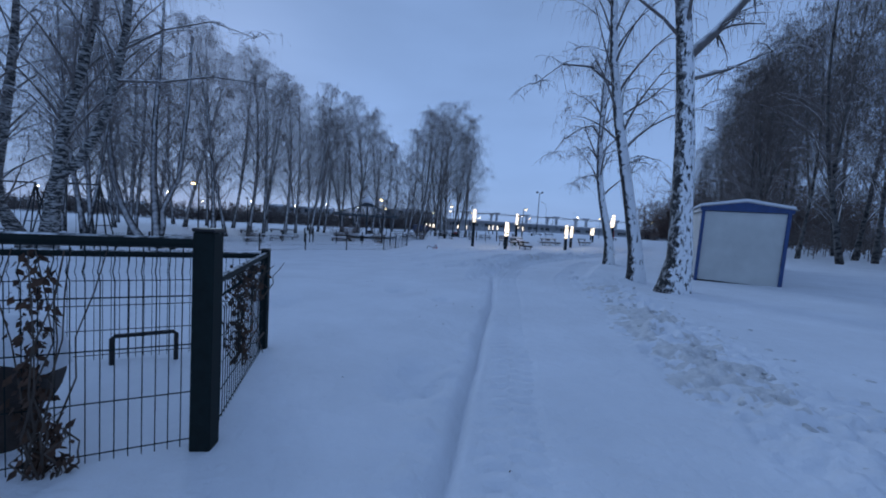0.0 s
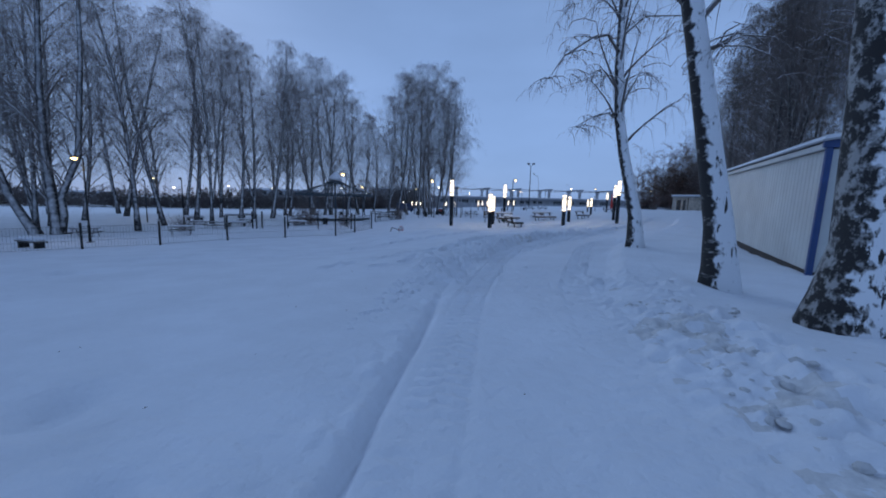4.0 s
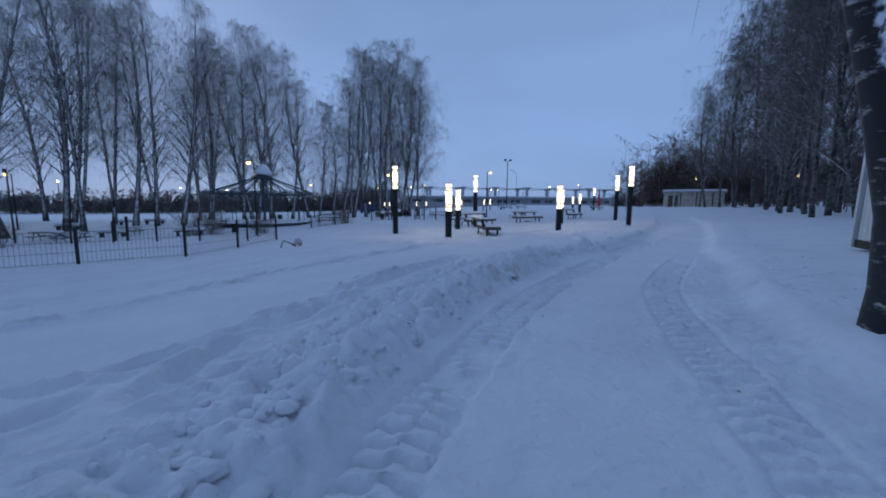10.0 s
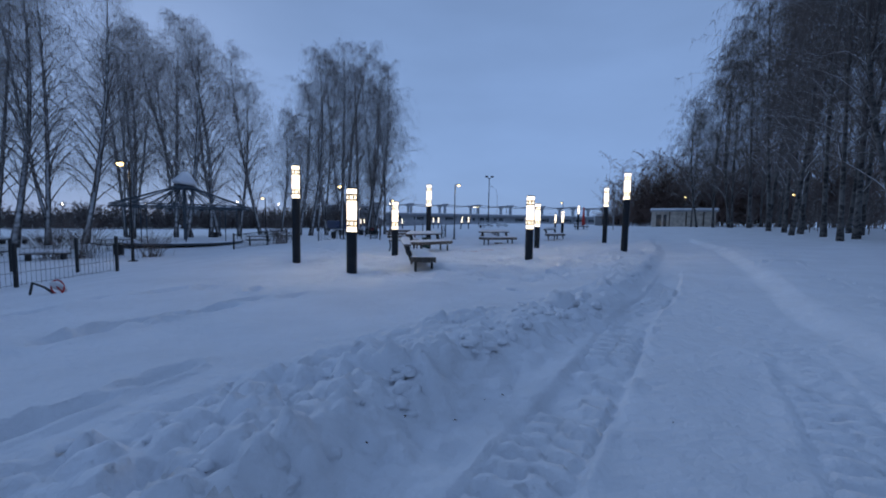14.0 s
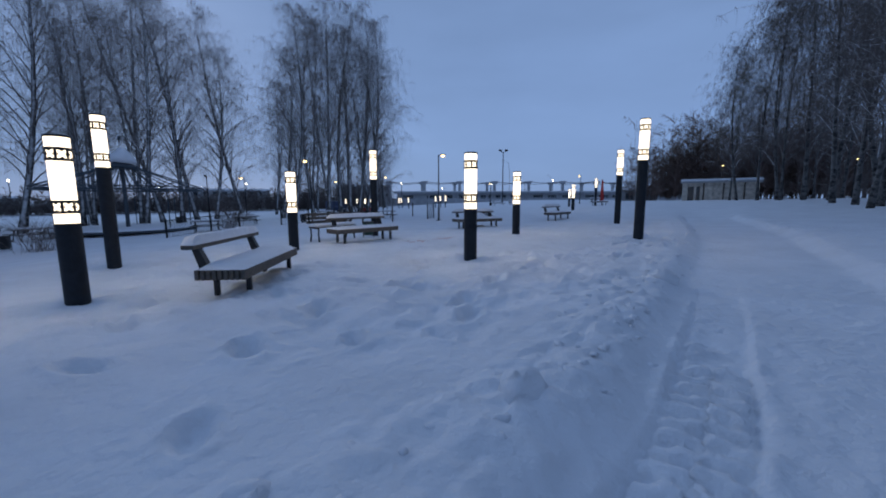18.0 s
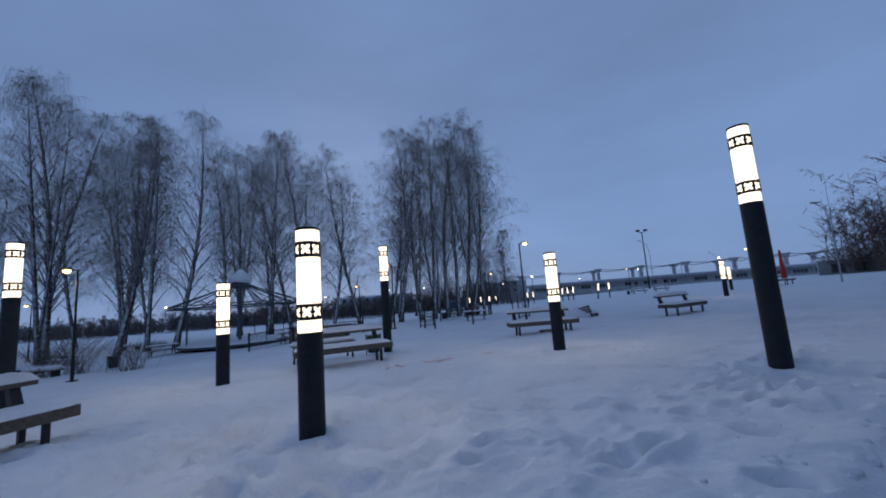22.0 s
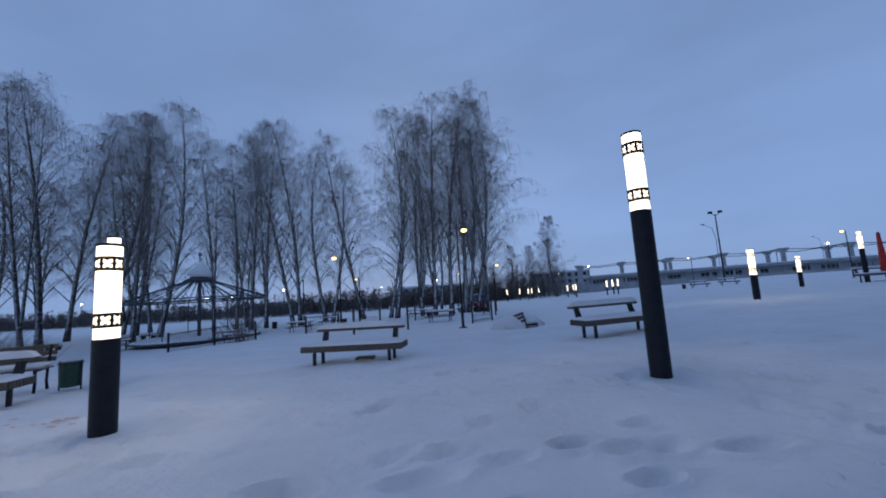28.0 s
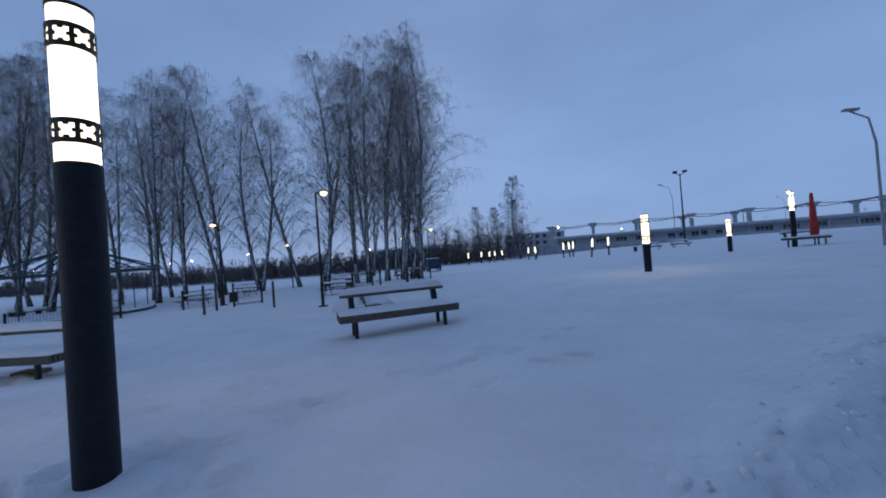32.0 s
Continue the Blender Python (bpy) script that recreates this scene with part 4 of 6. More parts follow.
PIC = None
for x, y, a in ((-13.99, 36.67, 10), (-9.77, 38.69, 30), (-9.93, 44.43, 5), (-12.42, 46.14, 8), (-10.22, 49.83, 0), (2.52, 53.72, 20), (3.12, 58.43, 30), (-5.32, 51.93, 60), (7.05, 67.72, 10), (13.0, 59.5, 15), (0.9, 64.0, 5)):
    PIC = ob = picnic_set("dark picnic table with fixed seats, snow on top") if PIC is None else copy_thing(PIC, Matrix())
    place(ob, x, y, a, 0.05, 0.0, 0.78 if y < 50 else 0.9)


def plain_bench():
    ob = thing("plain_bench", "low backless bench under a pillow of snow", "bench", "low benches")
    part("seat", Geo().box(-0.8, -0.2, 0.36, 0.8, 0.2, 0.42, 0.01), M_WOOD, ob)
    for x in (-0.6, 0.6):
        part("leg", Geo().box(x - 0.05, -0.17, -0.2, x + 0.05, 0.17, 0.36), M_BLACK, ob)
    part("snow_cover", Geo().box(-0.78, -0.2, 0.42, 0.78, 0.2, 0.6, 0.07), M_SNOW, ob, "pillow of snow")
    return ob


PB = None
for x, y, a in ((-11.5, 30.6, -25), (-4.35, 45.5, 15), (-10.3, 48.3, 5), (-16.5, 53.4, 5), (-14.4, 57.0, 5), (-12.9, 57.9, 5)):
    PB = ob = plain_bench() if PB is None else copy_thing(PB, Matrix())
    place(ob, x, y, a, 0.1)


# ---------------------------------------------------------------- bins, sign, small things
def litter_bin(material, label):
    ob = thing("litter_bin", label, "bin")
    part("drum", Geo().tube([(0, 0, 0.08), (0, 0, 0.1), (0, 0, 0.6)], [0.17, 0.19, 0.21], 16), material, ob)
    part("rim", Geo().tube([(0, 0, 0.6), (0, 0, 0.63)], [0.225, 0.225], 16), M_BLACK, ob)
    for x in (-0.23, 0.23):
        part("stake", Geo().rod((x, 0, -0.2), (x, 0, 0.66), 0.018, 6), M_BLACK, ob)
    return ob


place(litter_bin(M_BIN, "green steel litter bin on two stakes beside a bench"), 12.72, 42.72, 30, 0.0, 0.0, 0.85)
for n, (x, y) in enumerate(((-3.31, 62.1), (9.29, 65.57), (30.4, 92.87), (-2.29, 46.97), (7.22, 57.8))):
    place(litter_bin(M_BLACK, "dark litter bin standing in the snow"), x, y, 20 * n)

sign = thing("fallen_sign", "round prohibition sign on a bent stake, fallen over in the snow", "sign")
part("stake", Geo().tube([(-0.35, 0.05, -0.1), (-0.2, 0.0, 0.2), (0.05, 0.0, 0.12), (0.2, 0.0, 0.02)], [0.02, 0.02, 0.02, 0.02], 6), M_BLACK, sign)
part("plate", Geo().tube([(0.3, 0.0, 0.14), (0.3, 0.012, 0.15)], [0.14, 0.14], 20), M_SIGN_W, sign, "white round plate")
g = Geo()
for k in range(20):
    a0, a1 = 2 * math.pi * k / 20, 2 * math.pi * (k + 1) / 20
    g.rod((0.3 + 0.13 * math.cos(a0), -0.006, 0.14 + 0.13 * math.sin(a0)), (0.3 + 0.13 * math.cos(a1), -0.006, 0.14 + 0.13 * math.sin(a1)), 0.014, 5)
g.rod((0.3 - 0.09, -0.006, 0.14 + 0.09), (0.3 + 0.09, -0.006, 0.14 - 0.09), 0.012, 5)
part("red_ring", g, M_RED, sign, "red ring and bar")
place(sign, 4.25, 33.3, -15)

box_ob = tagged(part("cardboard_box", Geo().box(-0.2, -0.14, 0.0, 0.2, 0.14, 0.06, 0.01), M_CARD), "flattened brown cardboard box lying under the bench", "box")
place(box_ob, 17.4, 45.85, 25)

# reddish stains in the snow near the second bench
st = Geo()
rnd = random.Random(11)
for k in range(90):
    a, d = rnd.uniform(0, 6.3), abs(rnd.gauss(0, 0.3))
    hx, hy = (15.0, 40.65) if k < 50 else (16.05, 41.25) if k < 72 else (14.3, 40.2)
    cx, cy = hx + d * math.cos(a), hy + 0.8 * d * math.sin(a)
    o, n = len(st.v), 12
    rr = rnd.uniform(0.02, 0.075)
    ring = []
    for i in range(n):
        b, q = 2 * math.pi * i / n, rr * rnd.uniform(0.6, 1.2)
        px, py = cx + q * math.cos(b), cy + 0.6 * q * math.sin(b)
        st.v.append((px, py, gz(px, py) + 0.012))
        ring.append(o + i)
    st.f.append(tuple(ring))
tagged(part("snow_stains", st, M_PINK), "reddish stains on the trodden snow", "stain", kind="stuff")


# ---------------------------------------------------------------- lamps and poles
def street_lamp(h=4.2):
    ob = thing("street_lamp", "black park street lamp with short arm and lit warm head", "street lamp", "park lamps")
    part("pole", Geo().tube([(0, 0, -0.2), (0, 0, 0.9), (0, 0, 0.92), (0, 0, h)], [0.06, 0.06, 0.042, 0.036], 10), M_BLACK, ob)
    part("base_plate", Geo().cyl(0, 0, 0.0, 0.05, 0.17, 12), M_BLACK, ob)
    part("arm", Geo().rod((0, 0, h - 0.02), (0.22, 0, h), 0.022, 6), M_BLACK, ob)
    head = part("head", Geo().box(0.14, -0.09, h - 0.0, 0.46, 0.09, h + 0.06, 0.015), M_BLACK, ob)
    lamp = Geo()
    lamp.lump(0.31, 0, h - 0.02, 0.125, 0.1, -0.11, 2, 12, 0.0)
    part("lens", lamp, M_LAMP, head, "glowing warm lens", smooth=True)
    return ob


def camera_pole(h=4.0):
    ob = thing("camera_pole", "dark unlit pole with a small spotlight head", "pole", "unlit poles")
    part("pole", Geo().tube([(0, 0, -0.2), (0, 0, 0.9), (0, 0, 0.92), (0, 0, h)], [0.055, 0.055, 0.04, 0.034], 10), M_BLACK, ob)
    part("head", Geo().tube([(0.0, 0, h - 0.05), (0.16, 0, h - 0.02), (0.2, 0, h - 0.08)], [0.04, 0.09, 0.10], 10), M_BLACK, ob)
    return ob


LAMP = None
for x, y, a in ((-11.1, 33.2, 215), (-20.3, 54.0, 215), (0.02, 43.85, 228), (16.6, 53.9, 15), (8.1, 56.5, 200), (54.02, 71.64, 230), (-1.44, 71.32, 200), (12.64, 72.62, 10),
                (41.86, 83.78, 200), (33.44, 104.51, 190), (6.36, 79.03, 30), (62.4, 63.9, 230), (60.48, 94.41, 200)):
    LAMP = ob = street_lamp() if LAMP is None else copy_thing(LAMP, Matrix())
    place(ob, x, y, a)
for x, y, a in ((-11.1, 33.2, 215), (0.02, 43.85, 228), (16.6, 53.9, 15), (8.1, 56.5, 200), (-20.3, 54.0, 215), (54.02, 71.64, 230)):
    bulb = bpy.data.lights.new("lamp_bulb", "POINT")
    bulb.energy, bulb.color, bulb.shadow_soft_size = 22.0, (1.0, 0.72, 0.36), 0.12
    new("lamp_bulb", bulb).matrix_world = pose(x + 0.31 * math.cos(radians(a)), y + 0.31 * math.sin(radians(a)), gz(x, y) + 3.7)
CP = None
for x, y, h in ((12.67, 70.07, 3.6), (-12.77, 44.56, 3.5), (-19.74, 51.31, 3.5), (-1.71, 63.73, 3.5)):
    CP = ob = camera_pole() if CP is None else copy_thing(CP, Matrix())
    place(ob, x, y, 150)

mast = thing("floodlight_mast", "tall dark unlit mast with two floodlights on top", "mast")
part("pole", Geo().tube([(0, 0, -0.3), (0, 0, 12.2)], [0.16, 0.09], 10), M_BLACK, mast)
for s in (-1, 1):
    part("floodlight", Geo().box(s * 0.75 - 0.35, -0.25, 12.35, s * 0.75 + 0.35, 0.15, 12.75, 0.04), M_BLACK, mast)
    part("bracket", Geo().rod((0, 0, 11.9), (s * 0.75, 0, 12.4), 0.05, 6), M_BLACK, mast)
place(mast, 40.83, 120.9)


def road_lamp(h, reach):
    ob = thing("road_lamp", "grey curved road lamp, unlit, beyond the park", "street lamp", "road lamps")
    pts = [(0, 0, -0.3), (0, 0, h * 0.75), (reach * 0.2, 0, h * 0.93), (reach, 0, h)]
    part("pole", Geo().tube(pts, [0.05, 0.04, 0.034, 0.028], 8), M_CONC, ob)
    part("head", Geo().box(reach - 0.1, -0.1, h - 0.05, reach + 0.45, 0.1, h + 0.04, 0.02), M_CONC, ob)
    return ob


place(road_lamp(5.15, -1.0), 36.0, 61.9, 20)
place(road_lamp(8.2, -1.5), 35.71, 99.31, 5)
place(road_lamp(8.0, -1.5), 66.0, 150.0, 5)

# lit lamps of the town far behind the trees
tl = thing("town_lamp", "small distant town lamp", "street lamp", "town lamps")
part("pole", Geo().cyl(0, 0, -1.0, 5.2, 0.08, 6), M_BLACK, tl)
part("globe", Geo().lump(0, 0, 5.2, 0.22, 0.22, 0.3, 4, 8, 0.0), M_FAR_LAMP, tl, "white glowing globe")
rnd = random.Random(21)
for n in range(17):
    a = radians(-62 + 88 * n / 16 + rnd.uniform(-1.2, 1.2))
    d = rnd.uniform(120, 175)
    x, y = 10 + d * math.sin(a) * 1.0, 30 + d * math.cos(a)
    if n:
        tl = copy_thing(tl, Matrix())
    tl.matrix_basis = pose(x, y, base_height(np.array([x]), np.array([y]))[0] + rnd.uniform(-0.3, 2.0))


# ---------------------------------------------------------------- wire-mesh fences
def wire_panel(fence, a, b, z0a, z0b, height, pitch, rail_r, wire_r, rows):
    """A panel of welded wire between two posts, in its own mesh, with top and bottom rails."""
    g = Geo()
    l = math.hypot(b[0] - a[0], b[1] - a[1])
    n = max(2, int(l / pitch))
    for i in range(1, n):
        t = i / n
        x, y, z = a[0] + (b[0] - a[0]) * t, a[1] + (b[1] - a[1]) * t, z0a + (z0b - z0a) * t
        ox, oy = -(b[1] - a[1]) / l * 0.035, (b[0] - a[0]) / l * 0.035
        g.tube([(x, y, z + 0.02), (x, y, z + height - 0.2), (x + ox, y + oy, z + height - 0.15), (x, y, z + height - 0.1), (x, y, z + height)], [wire_r] * 5, 4, False)
    for k in range(rows):
        h = 0.06 + (height - 0.08) * k / (rows - 1)
        g.tube([(a[0], a[1], z0a + h), (b[0], b[1], z0b + h)], [wire_r * 1.2, wire_r * 1.2], 4, False)
    panel = part("mesh_panel", g, M_GREEN, fence)
    if rail_r:
        part("top_rail", Geo().tube([(a[0], a[1], z0a + height), (b[0], b[1], z0b + height)], [rail_r, rail_r], 8), M_GREEN, panel)
    return panel


pen = thing("dog_pen_fence", "low dark green wire-mesh pen fence with square posts", "fence")
PEN = {"near": (1.81, 9.3), "far": (1.48, 11.0), "near_b": (-0.38, 8.42), "near_c": (-2.63, 7.52), "far_b": (-0.71, 10.12), "far_c": (-2.91, 9.24)}
PEN_Z = {k: gz(*v) for k, v in PEN.items()}
for k, (x, y) in PEN.items():
    h = 1.2 if k.startswith("near") else 0.98
    q = 0.055 if k == "near" else 0.036
    part("post", Geo().box(x - q, y - q, PEN_Z[k] - 0.3, x + q, y + q, PEN_Z[k] + h, 0.008), M_GREEN, pen)
    part("post_cap", Geo().box(x - q - 0.004, y - q - 0.004, PEN_Z[k] + h, x + q + 0.004, y + q + 0.004, PEN_Z[k] + h + 0.02, 0.006), M_BLACK, pen)
for a, b, h in (("near", "near_b", 1.14), ("near_b", "near_c", 1.14), ("far", "far_b", 0.93), ("far_b", "far_c", 0.93)):
    wire_panel(pen, PEN[a], PEN[b], PEN_Z[a], PEN_Z[b], h, 0.055, 0.03, 0.0032, 5)
wire_panel(pen, PEN["near"], PEN["far"], 0.44, 0.44, 0.95, 0.055, 0.026, 0.0032, 6)


def vine(name, x, y, z0, spread, height, seed, count):
    """Hanging dry stems with curled leaves."""
    rnd = random.Random(seed)
    ob = thing("dry_vine", "withered brown climbing plant tangled in the wire fence", "plant", "dry vines")
    stems, leaves = Geo(), Geo()
    for s in range(7):
        px, py = x + rnd.uniform(-spread, spread), y + rnd.uniform(-spread, spread) * 0.6
        pts = [(px, py, z0)]
        for k in range(5):
            px, py = px + rnd.uniform(-0.07, 0.07), py + rnd.uniform(-0.05, 0.05)
            pts.append((px, py, z0 + height * (k + 1) / 5))
        stems.tube(pts, [0.006, 0.006, 0.005, 0.004, 0.004, 0.003], 4, False)
    for k in range(count):
        px, py, pz = x + rnd.gauss(0, spread * 0.7), y + rnd.gauss(0, spread * 0.35), z0 + height * rnd.uniform(0.05, 1.0)
        s, a, b = rnd.uniform(0.013, 0.034), rnd.uniform(0, 6.3), rnd.uniform(-1, 1)
        o = len(leaves.v)
        ca, sa = math.cos(a) * s, math.sin(a) * s
        leaves.v += [(px, py, pz), (px + ca, py + sa, pz - s * 0.4 + b * 0.01), (px + ca * 1.4 - sa * 0.4, py + sa * 1.4 + ca * 0.4, pz - s * 1.4), (px + ca * 0.3 - sa * 0.5, py + sa * 0.3 + ca * 0.5, pz - s)]
        leaves.f += [(o, o + 1, o + 2), (o, o + 2, o + 3)]
    part("stem_tangle", stems, M_BROWN, ob)
    tagged(part("foliage", leaves, M_VINE, ob), kind="stuff")
    return ob


vine("v", 1.63, 10.14, 0.62, 0.06, 0.76, 1, 260)
vine("v", 1.54, 10.55, 1.04, 0.09, 0.32, 2, 130)
vine("v", 1.17, 9.045, PEN_Z["near_b"] + 0.0, 0.06, 1.1, 3, 300)
vine("v", 1.22, 9.06, PEN_Z["near_b"] - 0.02, 0.06, 0.3, 4, 160)

log = thing("fallen_log", "dark rotting log capped with snow behind the wire fence", "log")
part("trunk", Geo().tube([(0.93, 9.41, 0.86), (0.9, 9.4, 0.86), (0.2, 9.12, 0.84), (-0.5, 8.84, 0.78), (-1.2, 8.56, 0.7)], [0.17, 0.2, 0.22, 0.24, 0.25], 14), M_LOG, log, smooth=True)
part("stump", Geo().tube([(0.78, 9.3, 0.3), (0.78, 9.3, 0.5), (0.8, 9.33, 0.78)], [0.15, 0.12, 0.1], 11), M_LOG, log, smooth=True)
for k in range(7):
    part("snow_cap", Geo().lump(0.78 - 0.3 * k, 9.35 - 0.12 * k, 0.95 - 0.02 * k, 0.27, 0.18, 0.22, 40 + k, 12, 0.08), M_SNOW, log, "thick cap of snow", smooth=True)

tagged(part("dead_branch", Geo().tube([(1.58, 10.55, 0.66), (1.54, 10.79, 0.64), (1.49, 10.99, 0.61), (1.42, 11.25, 0.58)], [0.007, 0.011, 0.012, 0.008], 6).tube([(1.55, 10.69, 0.65), (1.58, 10.74, 0.5)], [0.007, 0.004], 5), M_BROWN), "bare dead branch lodged against the fence post", "branch")
hoop = thing("steel_hoop", "low black steel hoop standing in the snow inside the pen", "hoop")
part("bar", Geo().tube([(0.48, 10.44, 0.2), (0.48, 10.44, 0.68), (0.50, 10.45, 0.70), (0.86, 10.61, 0.71), (0.88, 10.62, 0.69), (0.88, 10.62, 0.2)], [0.018] * 6, 8), M_BLACK, hoop)

PARK_FENCE = [(-13.2, 27.0), (-10.8, 28.15), (-8.45, 29.3), (-6.1, 30.4), (-3.75, 31.55), (-1.4, 32.65), (0.97, 33.65), (1.69, 36.1), (2.5, 38.45), (1.09, 39.0), (-1.34, 39.9), (-3.67, 40.8), (-6.2, 41.8), (-9.07, 43.2)]
fence = thing("park_fence", "low green wire-mesh park fence on dark square posts", "fence")
for n, (x, y) in enumerate(PARK_FENCE):
    z = gz(x, y)
    part("post", Geo().box(x - 0.035, y - 0.035, z - 0.3, x + 0.035, y + 0.035, z + 1.08, 0.006), M_BLACK, fence)
    if n and n != 9:
        a, b = PARK_FENCE[n - 1], (x, y)
        if n < 9:
            wire_panel(fence, a, b, gz(*a), z, 0.95, 0.1, 0.0, 0.004, 4)
for x, y in ((-7.1, 43.4), (-6.2, 42.9)):
    z = gz(x, y)
    part("gate_post", Geo().box(x - 0.05, y - 0.05, z - 0.3, x + 0.05, y + 0.05, z + 1.3, 0.008), M_BLACK, fence)
fence2 = thing("park_fence", "low dark railing around a bush by the carousel", "fence")
RAIL = [(1.8, 50.87), (3.43, 52.17), (4.3, 53.92), (6.27, 55.65), (7.84, 56.57), (9.73, 62.41), (11.31, 65.54), (13.11, 67.49)]
for n, (x, y) in enumerate(RAIL):
    z = gz(x, y)
    part("post", Geo().box(x - 0.04, y - 0.04, z - 0.3, x + 0.04, y + 0.04, z + 1.0, 0.006), M_BLACK, fence2)
    if n in (1, 2, 4, 6):
        a = RAIL[n - 1]
        part("rail", Geo().rod((a[0], a[1], gz(*a) + 0.9), (x, y, z + 0.9), 0.025, 6), M_BLACK, fence2)
        wire_panel(fence2, a, (x, y), gz(*a), z, 0.85, 0.12, 0.0, 0.005, 3)

for (ax, ay), (bx, by) in (((10.2, 55.4), (10.75, 56.5)), ((16.1, 56.5), (16.7, 57.8))):
    gate = thing("mesh_gate", "low dark mesh panel between two square posts in the snow", "gate", "mesh gates")
    za, zb = gz(ax, ay), gz(bx, by)
    for x, y, z in ((ax, ay, za), (bx, by, zb)):
        part("post", Geo().box(x - 0.035, y - 0.035, z - 0.3, x + 0.035, y + 0.035, z + 1.1, 0.005), M_BLACK, gate)
    for q in (0.12, 1.0):
        part("rail", Geo().rod((ax, ay, za + q), (bx, by, zb + q), 0.018, 6), M_BLACK, gate)
    wire_panel(gate, (ax, ay), (bx, by), za, zb, 0.95, 0.1, 0.0, 0.005, 4)
for x, y, h in ((11.8, 52.8, 1.15), (10.9, 54.0, 1.2), (13.6, 54.5, 1.1), (15.4, 62.9, 1.2)):
    stake = thing("wooden_stake", "short dark wooden stake standing in the snow", "stake", "stakes")
    part("shaft", Geo().tube([(0, 0, -0.25), (0, 0, h - 0.05), (0.01, 0, h)], [0.05, 0.045, 0.02], 8), M_BROWN, stake)
    place(stake, x, y, 40 * h)


# ---------------------------------------------------------------- site container
def container():
    ob = thing("site_container", "white cabin container with blue edges and a snowy ridged roof", "container")
    w, l, h, rise = 2.15, 10.6, 2.2, 0.3
    part("floor_frame", Geo().box(0.05, 0.05, -0.12, w - 0.05, l - 0.05, 0.06, 0.01), M_RUST, ob, "dark rusty floor frame")
    part("end_wall", Geo().box(0.06, 0.05, 0.06, w - 0.06, 0.10, h, 0.004), M_PANEL, ob)
    part("end_wall", Geo().box(0.06, l - 0.10, 0.06, w - 0.06, l - 0.05, h, 0.004), M_PANEL, ob)
    for x0 in (0.05, w - 0.10):
        n, g, sx = 53, Geo(), (-1 if x0 < 1 else 1)
        prof = []
        for k in range(n):
            y0, dy = 0.12 + (l - 0.24) * k / n, (l - 0.24) / n
            xo = x0 + 0.025
            prof += [(xo, y0), (xo, y0 + dy * 0.4), (xo + sx * 0.007, y0 + dy * 0.5), (xo + sx * 0.007, y0 + dy * 0.9)]
        o = 0
        for x, y in prof:
            g.v += [(x, y, 0.06), (x, y, h), (x - sx * 0.03, y, 0.06), (x - sx * 0.03, y, h)]
        for k in range(len(prof) - 1):
            q = 4 * k
            g.f += [(q, q + 4, q + 5, q + 1), (q + 2, q + 3, q + 7, q + 6), (q, q + 2, q + 6, q + 4), (q + 1, q + 5, q + 7, q + 3)]
        part("ribbed_wall", g, M_PANEL, ob, "white ribbed side wall")
    for x in (0.0, w - 0.09):
        for y in (0.0, l - 0.09):
            part("corner_post", Geo().box(x, y, -0.12, x + 0.09, y + 0.09, h + 0.02, 0.008), M_BLUE if y == 0.0 else M_PANEL, ob)
    for y in (-0.012, l - 0.05):
        part("gable", Geo().prism([(-0.05, h + 0.02), (w + 0.05, h + 0.02), (w + 0.05, h + 0.12), (w / 2, h + rise), (-0.05, h + 0.12)], y, y + 0.06), M_BLUE if y < 0 else M_PANEL, ob)
    for x in (-0.03, w - 0.04):
        part("eaves_trim", Geo().box(x, 0.05, h + 0.0, x + 0.07, l - 0.05, h + 0.1, 0.006), M_PANEL, ob)
    part("roof", Geo().prism([(-0.08, h + 0.12), (w / 2, h + rise), (w + 0.08, h + 0.12), (w + 0.08, h + 0.15), (w / 2, h + rise + 0.03), (-0.08, h + 0.15)], -0.06, l + 0.06), M_CONC, ob)
    part("roof_snow", Geo().prism([(-0.07, h + 0.152), (w / 2, h + rise + 0.032), (w + 0.07, h + 0.152), (w + 0.04, h + 0.22), (w / 2, h + rise + 0.11), (-0.04, h + 0.22)], -0.05, l + 0.05), M_SNOW, ob, "snow on the roof")
    return ob


box_c = container()
box_c.matrix_basis = pose(11.85, 18.4, 0.53, 1.0, 0.8, -33.0)


